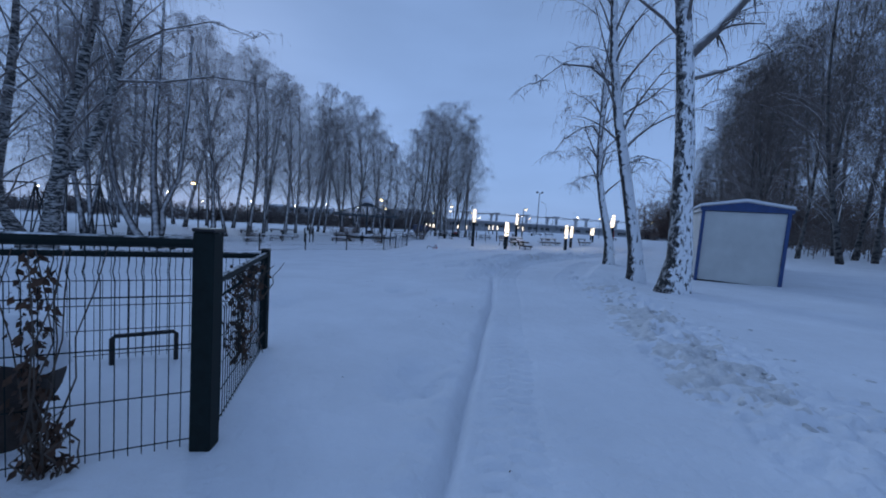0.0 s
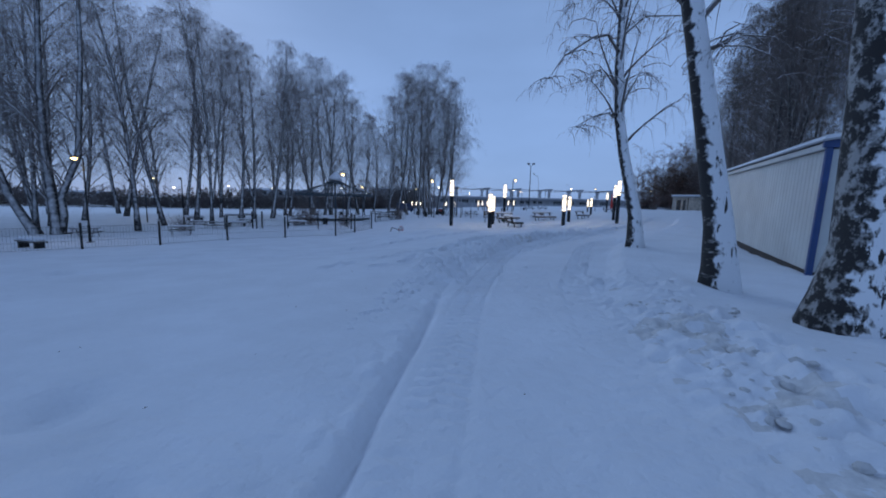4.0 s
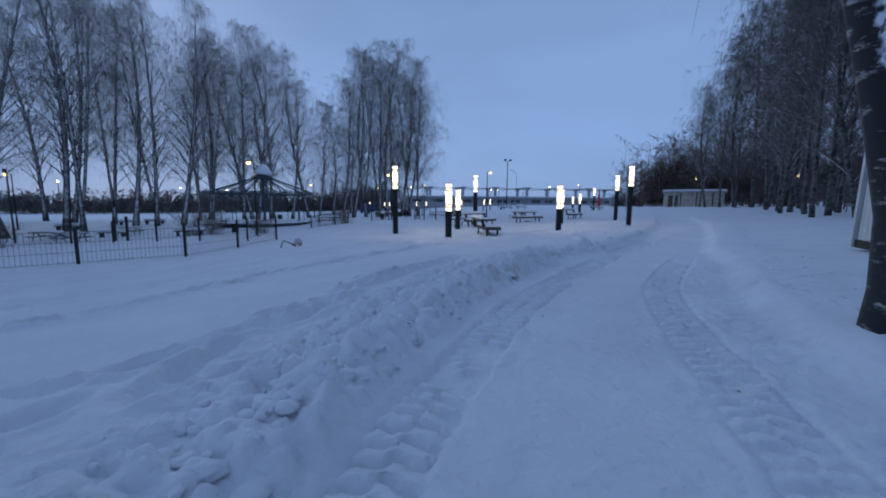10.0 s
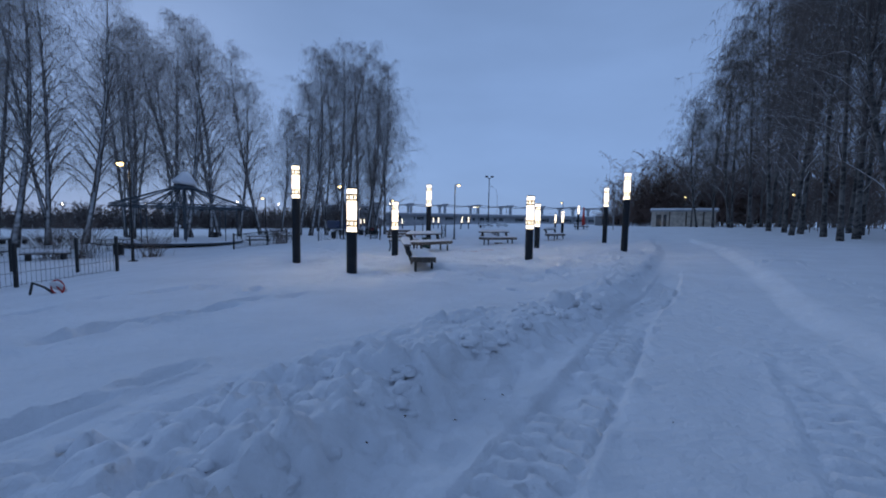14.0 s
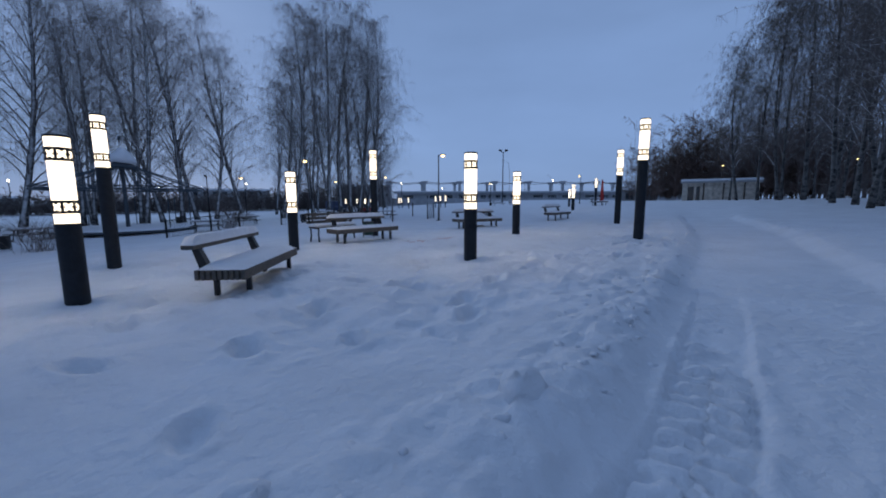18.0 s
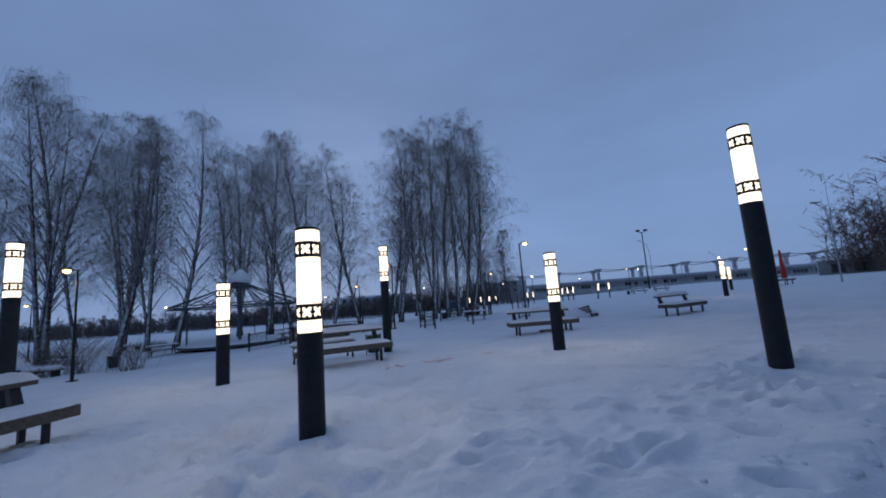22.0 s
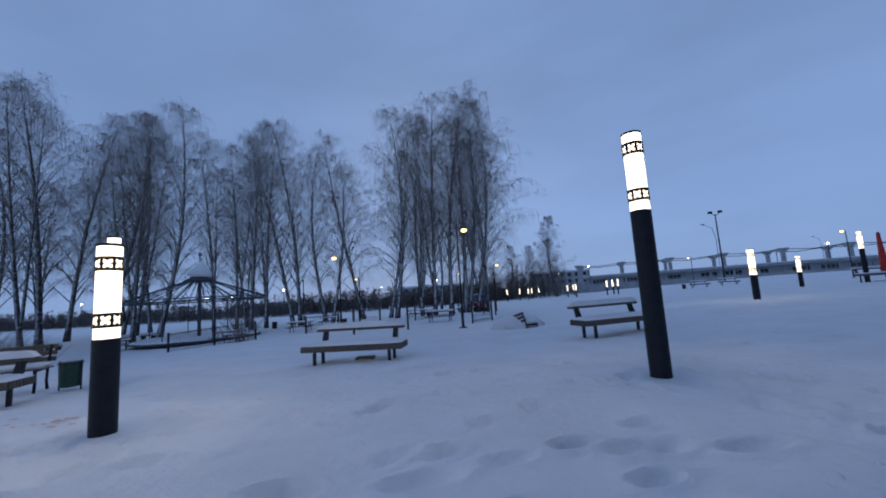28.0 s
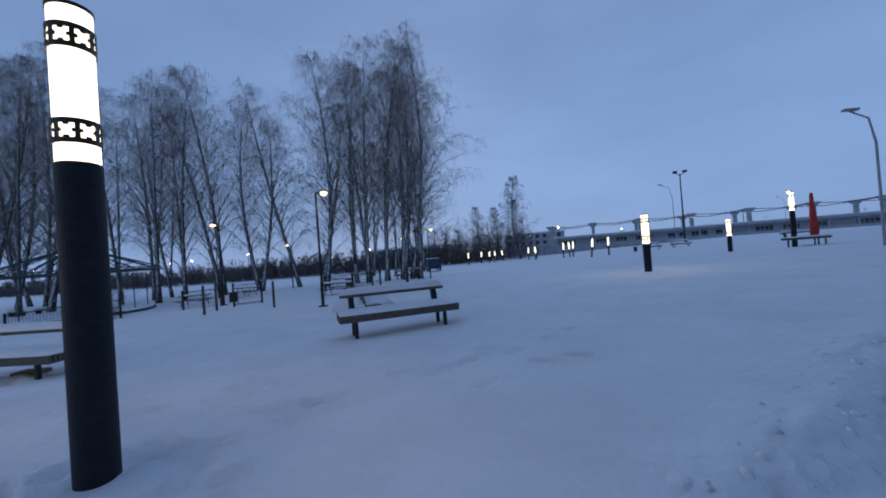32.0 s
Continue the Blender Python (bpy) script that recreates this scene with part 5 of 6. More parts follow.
# ---------------------------------------------------------------- carousel
def carousel():
    ob = thing("carousel", "old round carousel with conical frame roof and snow on top", "carousel")
    part("platform", Geo().tube([(0, 0, 0.22), (0, 0, 0.26), (0, 0, 0.36)], [3.6, 3.7, 3.7], 48), M_TEAL, ob)
    part("platform_snow", Geo().tube([(0, 0, 0.36), (0, 0, 0.44)], [3.62, 3.4], 48), M_SNOW, ob)
    part("centre_post", Geo().cyl(0, 0, 0.3, 4.05, 0.11, 12), M_TEAL, ob)
    rim = Geo()
    n, r, zr = 36, 4.1, 2.72
    for k in range(n):
        a0, a1 = 2 * math.pi * k / n, 2 * math.pi * (k + 1) / n
        for z, q in ((zr, 0.05), (zr + 0.16, 0.035)):
            rim.rod((r * math.cos(a0), r * math.sin(a0), z), (r * math.cos(a1), r * math.sin(a1), z), q, 5)
        rim.rod((r * math.cos(a0), r * math.sin(a0), zr), (r * math.cos(a1), r * math.sin(a1), zr + 0.16), 0.018, 4)
    part("rim", rim, M_TEAL, ob)
    for k in range(18):
        a = 2 * math.pi * k / 18
        c, s = math.cos(a), math.sin(a)
        part("rib", Geo().tube([(r * c, r * s, zr + 0.16), (2.2 * c, 2.2 * s, 3.56), (0.6 * c, 0.6 * s, 4.15)], [0.035, 0.035, 0.035], 5), M_TEAL, ob)
        part("tie", Geo().rod((r * c, r * s, zr), (0.12 * c, 0.12 * s, 2.85), 0.014, 4), M_TEAL, ob)
        part("strut", Geo().tube([(0.45 * c, 0.45 * s, 4.05), (1.7 * c, 1.7 * s, 2.8), (2.9 * c, 2.9 * s, 3.34)], [0.022, 0.022, 0.018], 4), M_TEAL, ob)
    for k in range(8):
        a = 2 * math.pi * (k + 0.3) / 8
        part("hanger_pole", Geo().rod((3.3 * math.cos(a), 3.3 * math.sin(a), 0.36), (3.3 * math.cos(a), 3.3 * math.sin(a), 2.85), 0.03, 6), M_TEAL, ob)
    part("hub_roof", Geo().tube([(0, 0, 4.0), (0, 0, 4.1), (0, 0, 4.42)], [0.85, 0.95, 0.35], 16), M_TEAL, ob)
    part("snow_cone", Geo().tube([(0, 0, 4.38), (0.03, 0, 4.62), (0.06, 0.02, 4.95), (0.02, 0, 5.22), (0, 0, 5.3)], [0.74, 0.72, 0.46, 0.2, 0.05], 14), M_SNOW, ob, "rounded cone of snow", smooth=True)
    part("finial", Geo().tube([(0, 0, 5.4), (0, 0, 5.75), (0, 0, 5.85), (0, 0, 5.98)], [0.03, 0.03, 0.12, 0.05], 8), M_TEAL, ob)
    return ob


place(carousel(), -2.9, 55.53, 10, 0.15)


# ---------------------------------------------------------------- swings
def swing_frame(width, h):
    ob = thing("swing_frame", "tall dark steel swing frame with hanging seats", "swing", "swings")
    part("top_beam", Geo().rod((0, 0, h), (width, 0, h), 0.05, 8), M_BLACK, ob)
    for x in (0.0, width):
        for s in (-1, 1):
            for q in (0.35, 0.85):
                part("leg", Geo().rod((x, 0, h), (x + (0.1 if x else -0.1), s * q, -0.2), 0.035, 6), M_BLACK, ob)
        part("stay", Geo().rod((x, -0.55, 1.3), (x, 0.55, 1.3), 0.025, 6), M_BLACK, ob)
    for x in (width * 0.3, width * 0.62):
        seat = part("seat", Geo().box(x - 0.3, -0.18, 0.62, x + 0.3, 0.18, 0.68, 0.01), M_BROWN, ob)
        for dx in (-0.27, 0.27):
            part("hanger", Geo().rod((x + dx, 0, 0.66), (x + dx, 0, h), 0.012, 5), M_BLACK, seat)
        part("seat_snow", Geo().box(x - 0.28, -0.16, 0.68, x + 0.28, 0.16, 0.76, 0.03), M_SNOW, seat)
    return ob


place(swing_frame(4.0, 3.5), -17.9, 30.6, -19)
place(swing_frame(4.0, 3.5), -22.6, 32.2, -19)


# ---------------------------------------------------------------- kiosk, colonnade, town
def kiosk():
    ob = thing("stone_kiosk", "low greyish stone pavilion with flat snowy roof and dark openings", "building")
    part("wall", Geo().box(0, 0, -0.5, 7.0, 0.3, 2.35), M_STONE, ob)
    part("wall", Geo().box(0, 4.0, -0.5, 7.0, 4.3, 2.35), M_STONE, ob)
    part("wall", Geo().box(-0.3, 0, -0.5, 0, 4.3, 2.35), M_STONE, ob)
    part("wall", Geo().box(7.0, 0, -0.5, 7.3, 4.3, 2.35), M_STONE, ob)
    part("doorway", Geo().box(0.3, -0.02, -0.3, 0.95, 0.01, 1.9), M_GLASS, ob)
    part("doorway", Geo().box(1.2, -0.02, -0.3, 1.6, 0.01, 1.9), M_GLASS, ob)
    for k in range(5):
        x = 1.9 + k * 1.0
        part("pilaster", Geo().box(x, -0.07, -0.4, x + 0.12, -0.002, 2.3, 0.01), M_STONE if k % 2 else M_BROWN, ob)
        part("shutter", Geo().box(x + 0.16, -0.04, -0.3, x + 0.96, -0.003, 1.75, 0.005), M_STONE, ob)
    part("roof", Geo().box(-0.5, -0.5, 2.35, 7.6, 4.7, 2.5, 0.03), M_CONC, ob)
    part("roof_snow", Geo().box(-0.48, -0.48, 2.5, 7.58, 4.65, 2.8, 0.12), M_SNOW, ob, "thick snow on the roof")
    return ob


K1 = kiosk()
K1.matrix_basis = pose(50.52, 73.29, 1.0, 0, 0, -44)
K2 = thing("small_pavilion", "small pale pavilion with a hipped snowy roof", "building")
part("wall", Geo().box(-3, -2, -0.8, 3, 2, 2.0), M_WALL, K2)
part("roof", Geo().tube([(0, 0, 2.0), (0, 0, 3.2)], [4.0, 0.4], 4), M_SNOW, K2, "hipped roof under snow")
for x in (-1.8, 0.2):
    part("window", Geo().box(x, -2.02, 0.4, x + 1.2, -1.99, 1.5), M_GLASS, K2)
K2.matrix_basis = pose(56.86, 92.22, 0.9, 0, 0, -30)

umbrella = thing("closed_parasol", "tall closed red parasol beside snowy benches", "parasol")
part("pole", Geo().cyl(0, 0, -0.3, 3.0, 0.04, 8), M_BLACK, umbrella)
part("canopy", Geo().tube([(0, 0, 0.5), (0.02, 0, 0.9), (0, 0, 2.2), (0, 0, 2.95)], [0.17, 0.21, 0.12, 0.08], 10), M_RED, umbrella, "folded red canopy")
part("foot", Geo().box(-0.4, -0.4, -0.1, 0.4, 0.4, 0.1, 0.02), M_CONC, umbrella)
place(umbrella, 37.36, 70.0, 0, 0.1)


def colonnade_bay():
    """One pair of tall columns with stepped heads, joined by a cross beam."""
    ob = thing("colonnade_column", "pair of tall grey concrete columns with stepped heads", "column", "colonnade")
    for y in (0.0, 11.0):
        part("shaft", Geo().box(-0.45, y - 0.45, -1.5, 0.45, y + 0.45, 6.6, 0.03), M_CONC, ob)
        part("capital", Geo().prism([(-0.5, 6.7), (0.5, 6.7), (1.25, 7.45), (1.25, 7.75), (-1.25, 7.75), (-1.25, 7.45)], y - 0.8, y + 0.8), M_CONC, ob)
    part("cross_beam", Geo().box(-0.35, -1.5, 7.35, 0.35, 12.5, 7.75), M_CONC, ob)
    return ob


COL = None
for n in range(2, 11):
    COL = ob = colonnade_bay() if COL is None else copy_thing(COL, Matrix())
    ob.matrix_basis = pose(-13.2 + 13.0 * n, 173 - 0.9 * n, 0.2)
for y in (0.0, 11.0):
    strings = Geo()
    pts = []
    for n in range(2, 10):
        a, b = (-13.2 + 13.0 * n, 173 - 0.9 * n + y, 7.7), (-13.2 + 13.0 * (n + 1), 173 - 0.9 * (n + 1) + y, 7.7)
        pts += [a, ((a[0] + b[0]) / 2, (a[1] + b[1]) / 2, 7.2)]
    strings.tube(pts, [0.09] * len(pts), 4, False)
    tagged(part("festoon_cable", strings, M_BLACK), "sagging dark cable strung between the columns", "cable")


def long_hall():
    ob = thing("long_hall", "long low pale building with a flat roof and dark window bands", "building")
    part("wall", Geo().box(14, 0, -2.0, 118, 8, 3.3), M_WALL, ob)
    part("roof_slab", Geo().box(13, -1.2, 3.3, 119, 9, 3.9, 0.05), M_CONC, ob)
    part("roof_snow", Geo().box(13.2, -1.0, 3.9, 118.8, 8.8, 4.1, 0.05), M_SNOW, ob)
    k = 0
    x = 16.0
    while x < 116:
        wdw = part("window", Geo().box(x, -0.05, 1.0, x + 3.4, 0.02, 2.7), M_GLASS, ob)
        for i in range(1, 4):
            part("mullion", Geo().box(x + i * 0.85 - 0.06, -0.09, 1.0, x + i * 0.85 + 0.06, -0.052, 2.7), M_WALL, wdw)
        part("mullion", Geo().box(x, -0.088, 1.8, x + 3.4, -0.053, 1.92), M_WALL, wdw)
        x += 5.2 if k % 3 else 8.0
        k += 1
    for k in range(21):
        part("pier", Geo().box(14.5 + k * 4.95, -0.35, -2.0, 15.0 + k * 4.95, -0.003, 3.3), M_CONC, ob)
    return ob


hall = long_hall()
hall.matrix_basis = pose(1.5, 158, 0.0, 0, 0, -2)
low_wall = tagged(part("retaining_wall", Geo().box(-10, 0, -1.0, 95, 0.6, 1.6, 0.03), M_CONC), "long low grey retaining wall before the hall", "wall", kind="structure")
low_wall.matrix_basis = pose(3.5, 137, 0.0, 0, 0, -3)


def block_of_flats(w, d, storeys, label):
    ob = thing("apartment_block", label, "building", "town buildings")
    h = storeys * 2.9
    part("wall", Geo().box(0, 0, -2, w, d, h), M_WALL, ob)
    part("roof", Geo().box(-0.3, -0.3, h, w + 0.3, d + 0.3, h + 0.6), M_SNOW, ob)
    for s in range(storeys):
        x = 1.2
        while x < w - 2:
            part("window", Geo().box(x, -0.06, s * 2.9 + 0.9, x + 1.5, -0.01, s * 2.9 + 2.3), M_GLASS, ob)
            x += 3.1
    return ob


for (x, y, a, w, s, lab) in ((-62, 178, 22, 30, 2, "distant two-storey grey apartment block"), (-118, 150, 35, 22, 1, "distant low grey house under snow"), (-12, 215, 5, 26, 3, "distant pale apartment block behind trees"),
                             (-150, 110, 55, 24, 1, "distant snowy low building behind hedges")):
    b = block_of_flats(w, 10, s, lab)
    b.matrix_basis = pose(x, y, -0.8, 0, 0, a)

van = thing("parked_van", "small parked vehicle under a blue cover, far behind the benches", "vehicle")
part("body", Geo().prism([(-2.0, 0.35), (2.0, 0.35), (2.05, 0.9), (1.5, 1.05), (1.0, 1.75), (-1.9, 1.8), (-2.0, 1.0)], -0.85, 0.85), M_CAR_BLUE, van)
for x in (-1.25, 1.3):
    for y in (-0.86, 0.7):
        part("wheel", Geo().tube([(x, y, 0.33), (x, y + 0.16, 0.33)], [0.33, 0.33], 14), M_BLACK, van)
place(van, 4.72, 91.56, -60)
cart = thing("garden_cart", "small red garden cart standing in the snow by the birches", "cart")
part("tray", Geo().prism([(-0.45, 0.5), (0.45, 0.5), (0.6, 0.9), (-0.6, 0.9)], -0.3, 0.3), M_CAR_RED, cart)
for x in (-0.3, 0.3):
    for y in (-0.38, 0.32):
        part("wheel", Geo().tube([(x, y, 0.24), (x, y + 0.06, 0.24)], [0.26, 0.26], 14), M_BLACK, cart)
    part("strut", Geo().box(x - 0.03, -0.25, 0.2, x + 0.03, 0.25, 0.5), M_BLACK, cart)
part("handle", Geo().tube([(0.58, 0, 0.7), (0.95, 0, 0.85), (1.05, 0, 1.05)], [0.025, 0.025, 0.025], 6), M_BLACK, cart)
place(cart, 10.6, 73.93, 35)


# ---------------------------------------------------------------- birches
def branch_points(rnd, p, heading, pitch, length, n, droop, wobble):
    """Points of a limb that starts along heading and pitch and bends down by droop."""
    pts = [p]
    x, y, z = p
    for k in range(n):
        st = length / n
        x += st * math.cos(pitch) * math.cos(heading)
        y += st * math.cos(pitch) * math.sin(heading)
        z += st * math.sin(pitch)
        pts.append((x, y, z))
        pitch -= droop / n
        heading += rnd.uniform(-wobble, wobble)
        pitch += rnd.uniform(-wobble, wobble) * 0.5
    return pts


def birch_geo(seed, height, trunk_r, crown_from, spread, limbs, twigs, lean=0.4, fork=False, trunk_pts=None, droop=1.0, hang=1.0, twig_r=0.007, extra=(), second=None):
    """Trunk and crown of one birch, its foot at the origin."""
    rnd = random.Random(seed)
    trunk, wood, fine = Geo(), Geo(), Geo()
    stems = []
    if trunk_pts is None:
        lx, ly, bx, by = rnd.uniform(-lean, lean), rnd.uniform(-lean, lean), rnd.uniform(-0.85, 0.85), rnd.uniform(-0.85, 0.85)
        n = 12
        pts = []
        for k in range(n + 1):
            t = k / n
            pts.append((lx * t * 2 + bx * math.sin(t * 3.1), ly * t * 2 + by * math.sin(t * 3.1), height * t - (0.25 if k == 0 else 0)))
    else:
        pts, n = trunk_pts, len(trunk_pts) - 1
    if trunk_pts is None:
        rad = [trunk_r * (1.45 if k == 0 else 1.0) * max(0.06, (1 - k / n) ** 0.8) for k in range(n + 1)]
    else:
        rad = [trunk_r * (1.8, 1.32, 1.06)[k] if k < 3 else trunk_r * max(0.06, (1 - p[2] / height) ** 0.75) for k, p in enumerate(pts)]
    trunk.tube(pts, rad, 12)
    stems.append((pts, rad, 1.0))
    if fork:
        k0 = max(1, int(n * 0.12 if fork == 2 else n * 0.3))
        a = rnd.uniform(0, 6.3)
        m = n - k0
        fp = [(pts[k0][0] + 2.0 * math.cos(a) * (j / m) ** 0.8, pts[k0][1] + 2.0 * math.sin(a) * (j / m) ** 0.8, pts[k0][2] + (height * 0.93 - pts[k0][2]) * j / m) for j in range(m + 1)]
        fr = [rad[k0] * 0.75 * max(0.06, (1 - j / m) ** 0.8) for j in range(m + 1)]
        trunk.tube(fp, fr, 10)
        stems.append((fp, fr, 0.8))
    if second:
        fr = [trunk_r * 0.78 * max(0.06, (1 - p[2] / height) ** 0.7) for p in second]
        trunk.tube(second, fr, 10)
        stems.append((second, fr, 0.8))
    tips = []
    for pts_, rad_, share in stems:
        m = len(pts_) - 1
        count = int(limbs * share)
        for i in range(count):
            t = crown_from + (1 - crown_from) * ((i + rnd.random()) / count) ** 0.9
            k = min(m - 1, int(t * m))
            f = t * m - k
            p = tuple(pts_[k][q] + (pts_[k + 1][q] - pts_[k][q]) * f for q in range(3))
            r0 = max(0.012, min(0.05, (rad_[k] + (rad_[k + 1] - rad_[k]) * f) * 0.34))
            u = (t - crown_from) / (1 - crown_from)
            length = spread * (0.4 + 1.0 * math.sin(math.pi * min(1, u * 0.8 + 0.15)) ** 0.8) * rnd.uniform(0.6, 1.15) * (1.1 - 0.75 * u)
            head = i * 2.4 + rnd.uniform(-0.5, 0.5)
            pitch = rnd.uniform(0.85, 1.2) + 0.12 * u
            bp = branch_points(rnd, p, head, pitch, length, 5, rnd.uniform(0.1, 0.75) * droop, 0.15)
            wood.tube(bp, [r0 * (1 - 0.85 * j / 5) for j in range(6)], 4, False)
            for j in range(1, 6):
                tips += [(bp[j], head)] * (1 if j < 3 else 2)
                if j > 1 and rnd.random() < 0.8:
                    sp = branch_points(rnd, bp[j], head + rnd.choice((-1, 1)) * rnd.uniform(0.4, 1.2), rnd.uniform(0.0, 0.8), length * rnd.uniform(0.25, 0.5), 3, 1.0 * droop, 0.2)
                    wood.tube(sp, [r0 * 0.4, r0 * 0.3, r0 * 0.2, r0 * 0.12], 3, False)
                    for q in (1, 2, 3, 3):
                        tips.append((sp[q], head))
    for i in range(twigs):
        p, head = tips[rnd.randrange(len(tips))]
        a = head + rnd.gauss(0, 1.4)
        l = rnd.uniform(0.45, 1.5) * hang
        up, out = rnd.uniform(-0.1, 0.3), rnd.uniform(0.15, 0.45)
        c_, s_ = math.cos(a) * l, math.sin(a) * l
        fine.ribbon([p, (p[0] + c_ * out, p[1] + s_ * out, p[2] + l * (up - 0.12)), (p[0] + c_ * (out + 0.15), p[1] + s_ * (out + 0.15), p[2] - l * rnd.uniform(0.55, 0.95))], twig_r * 2, rnd.uniform(0, 6.3))
    for limb in extra:
        r0 = limb[0]
        lp = limb[1]
        wood.tube(lp, [r0 * (1 - 0.8 * j / (len(lp) - 1)) for j in range(len(lp))], 6, False)
        for j in range(1, len(lp)):
            for w in range(5):
                sp = branch_points(rnd, lp[j], rnd.uniform(0, 6.3), rnd.uniform(-0.4, 0.6), rnd.uniform(0.4, 1.0), 3, 1.0, 0.25)
                wood.tube(sp, [r0 * 0.28, r0 * 0.22, r0 * 0.15, r0 * 0.08], 4, False)
                for w2 in range(10):
                    tp = branch_points(rnd, sp[rnd.randrange(1, 4)], rnd.uniform(0, 6.3), rnd.uniform(-0.9, 0.2), rnd.uniform(0.2, 0.6), 3, 1.2, 0.2)
                    fine.ribbon(tp, twig_r * 2.2, rnd.uniform(0, 6.3))
    return trunk, wood, fine


def birch(label, group, geos, bark, twig_mat, wood_mat=None):
    ob = thing("birch_tree", label, "tree", group)
    tr, wd, fn = geos
    t = new("trunk", tr.mesh("trunk", bark, True))
    t.parent = ob
    me = wd.mesh("branchwork", wood_mat or M_LIMB, True)
    l = new("branchwork", me)
    l.parent = ob
    c = new("crown", fn.mesh("crown", twig_mat))
    c.parent = ob
    tagged(c, kind="stuff")
    return ob


rnd = random.Random(77)
KINDS = []
for k in range(7):
    g_ = birch_geo(100 + k, 19.5, 0.17 + 0.02 * (k % 3), 0.12 + 0.03 * (k % 4), 4.4 + 0.45 * (k % 3), 60, 4300, lean=(0.9, 1.8, 1.3)[k % 3], fork=(2 if k % 3 == 0 else 0), droop=1.3, hang=1.3, twig_r=0.0066)
    KINDS.append(birch("leafless birch with white bark and drooping frosted twigs", "west birches", g_, M_BARK, M_TWIG))
WEST = [(-21.0, 37.5), (-14.8, 42.4), (-24.5, 47.0), (-30.0, 52.0), (-16.61, 48.66), (-15.89, 52.39), (-15.82, 57.41), (-11.81, 56.19), (-27.5, 66.0), (-31.0, 64.0), (-13.63, 50.77), (-12.56, 54.57), (-10.21, 57.13), (-9.42, 61.15), (-7.85, 65.22), (-5.62, 67.31), (-3.79, 69.79), (-11.11, 64.62), (-8.03, 68.8), (-27.97, 36.04), (-28.38, 43.93), (-22.27, 43.14), (-26.34, 52.65), (-23.67, 40.28), (-21.79, 61.54), (-26.08, 57.91), (-16.58, 64.37), (-13.3, 67.56), (-33.0, 49.35), (-35.35, 40.04), (-5.3, 61.46), (-34.6, 58.8), (2.18, 71.26), (3.55, 70.22), (5.11, 72.61), (6.8, 71.96), (7.9, 73.42), (8.8, 74.85), (9.8, 73.27), (-2.5, 73.5), (-6.5, 72.0), (10.7, 72.89), (12.0, 72.09), (-1.73, 92.2), (1.08, 96.27), (-3.6, 89.23)]
used = [0] * 7
for n, (x, y) in enumerate(WEST):
    k = n % 7
    s = rnd.uniform(0.88, 1.06)
    # a gap in the belt
    if n == 26:
        continue
    s *= {13: 0.92, 14: 1.05, 15: 1.16, 16: 0.8, 17: 0.9, 18: 1.14, 27: 0.92, 30: 0.95}.get(n, 1.04 if 3 < n < 13 else 1.12 if 23 < n < 27 else 1.0)
    if n >= 32:
        s = (0.92, 1.0, 1.08, 1.16, 1.18, 1.1, 1.04, 1.0, 1.0, 1.04, 0.86, 0.95, 0.9, 0.95)[n - 32]
    ob = KINDS[k] if not used[k] else copy_thing(KINDS[k], Matrix())
    used[k] += 1
    place(ob, x, y, rnd.uniform(0, 360), 0.05, 0, s)

# taller, darker wood to the east, with shade put into the bark colour
DARK = []
for k in range(5):
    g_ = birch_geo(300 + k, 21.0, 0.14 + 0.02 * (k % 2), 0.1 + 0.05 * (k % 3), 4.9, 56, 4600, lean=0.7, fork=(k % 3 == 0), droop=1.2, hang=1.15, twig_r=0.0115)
    DARK.append(birch("tall dark leafless birch at the edge of the wood", "east wood", g_, M_BARK_SHADED, M_DARK_TWIG))
EAST = [(38.47, 46.08), (42.48, 49.54), (34.51, 40.76), (34.95, 38.61), (37.63, 43.61), (36.66, 41.4), (40.98, 47.32), (44.0, 51.93), (30.74, 29.54), (27.3, 23.95), (25.2, 20.4), (40.62, 43.65), (44.77, 46.86), (48.0, 51.99), (48.05, 58.98), (42.08, 39.36), (46.29, 42.48), (53.58, 48.95), (37.42, 34.02), (34.19, 30.29), (33.27, 34.68), (30.23, 24.85), (36.0, 26.0), (41.44, 31.59), (53.35, 58.26), (60.09, 63.61), (28.5, 16.5), (33.0, 20.0), (30.0, 10.5), (64.71, 69.42), (26.5, 12.0), (62.97, 75.77), (50.05, 66.27), (49.67, 64.97), (48.66, 61.8), (48.6, 59.76), (48.24, 57.25), (47.52, 54.82)]
used = [0] * 5
for n, (x, y) in enumerate(EAST):
    k = n % 5
    ob = DARK[k] if not used[k] else copy_thing(DARK[k], Matrix())
    used[k] += 1
    place(ob, x, y, rnd.uniform(0, 360), 0.05, 0, (0.62, 0.72, 0.85, 0.95, 1.0, 1.05)[n - 32] if n > 31 else rnd.uniform(0.85, 1.1) * (0.8 if y > 55 else 1.0))


# the three old birches beside the lane
def old_birch(seed, x, y, pts, r, crown_from, spread, limbs, twigs, label, extra=(), bark=None, second=None):
    g_ = birch_geo(seed, pts[-1][2], r, crown_from, spread, limbs, twigs, trunk_pts=pts, fork=False, droop=1.2, hang=0.9, twig_r=0.006, extra=extra, second=second)
    ob = birch(label, "old birches", g_, bark or M_BARK_OLD, M_TWIG)
    return place(ob, x, y, 0, 0.02)


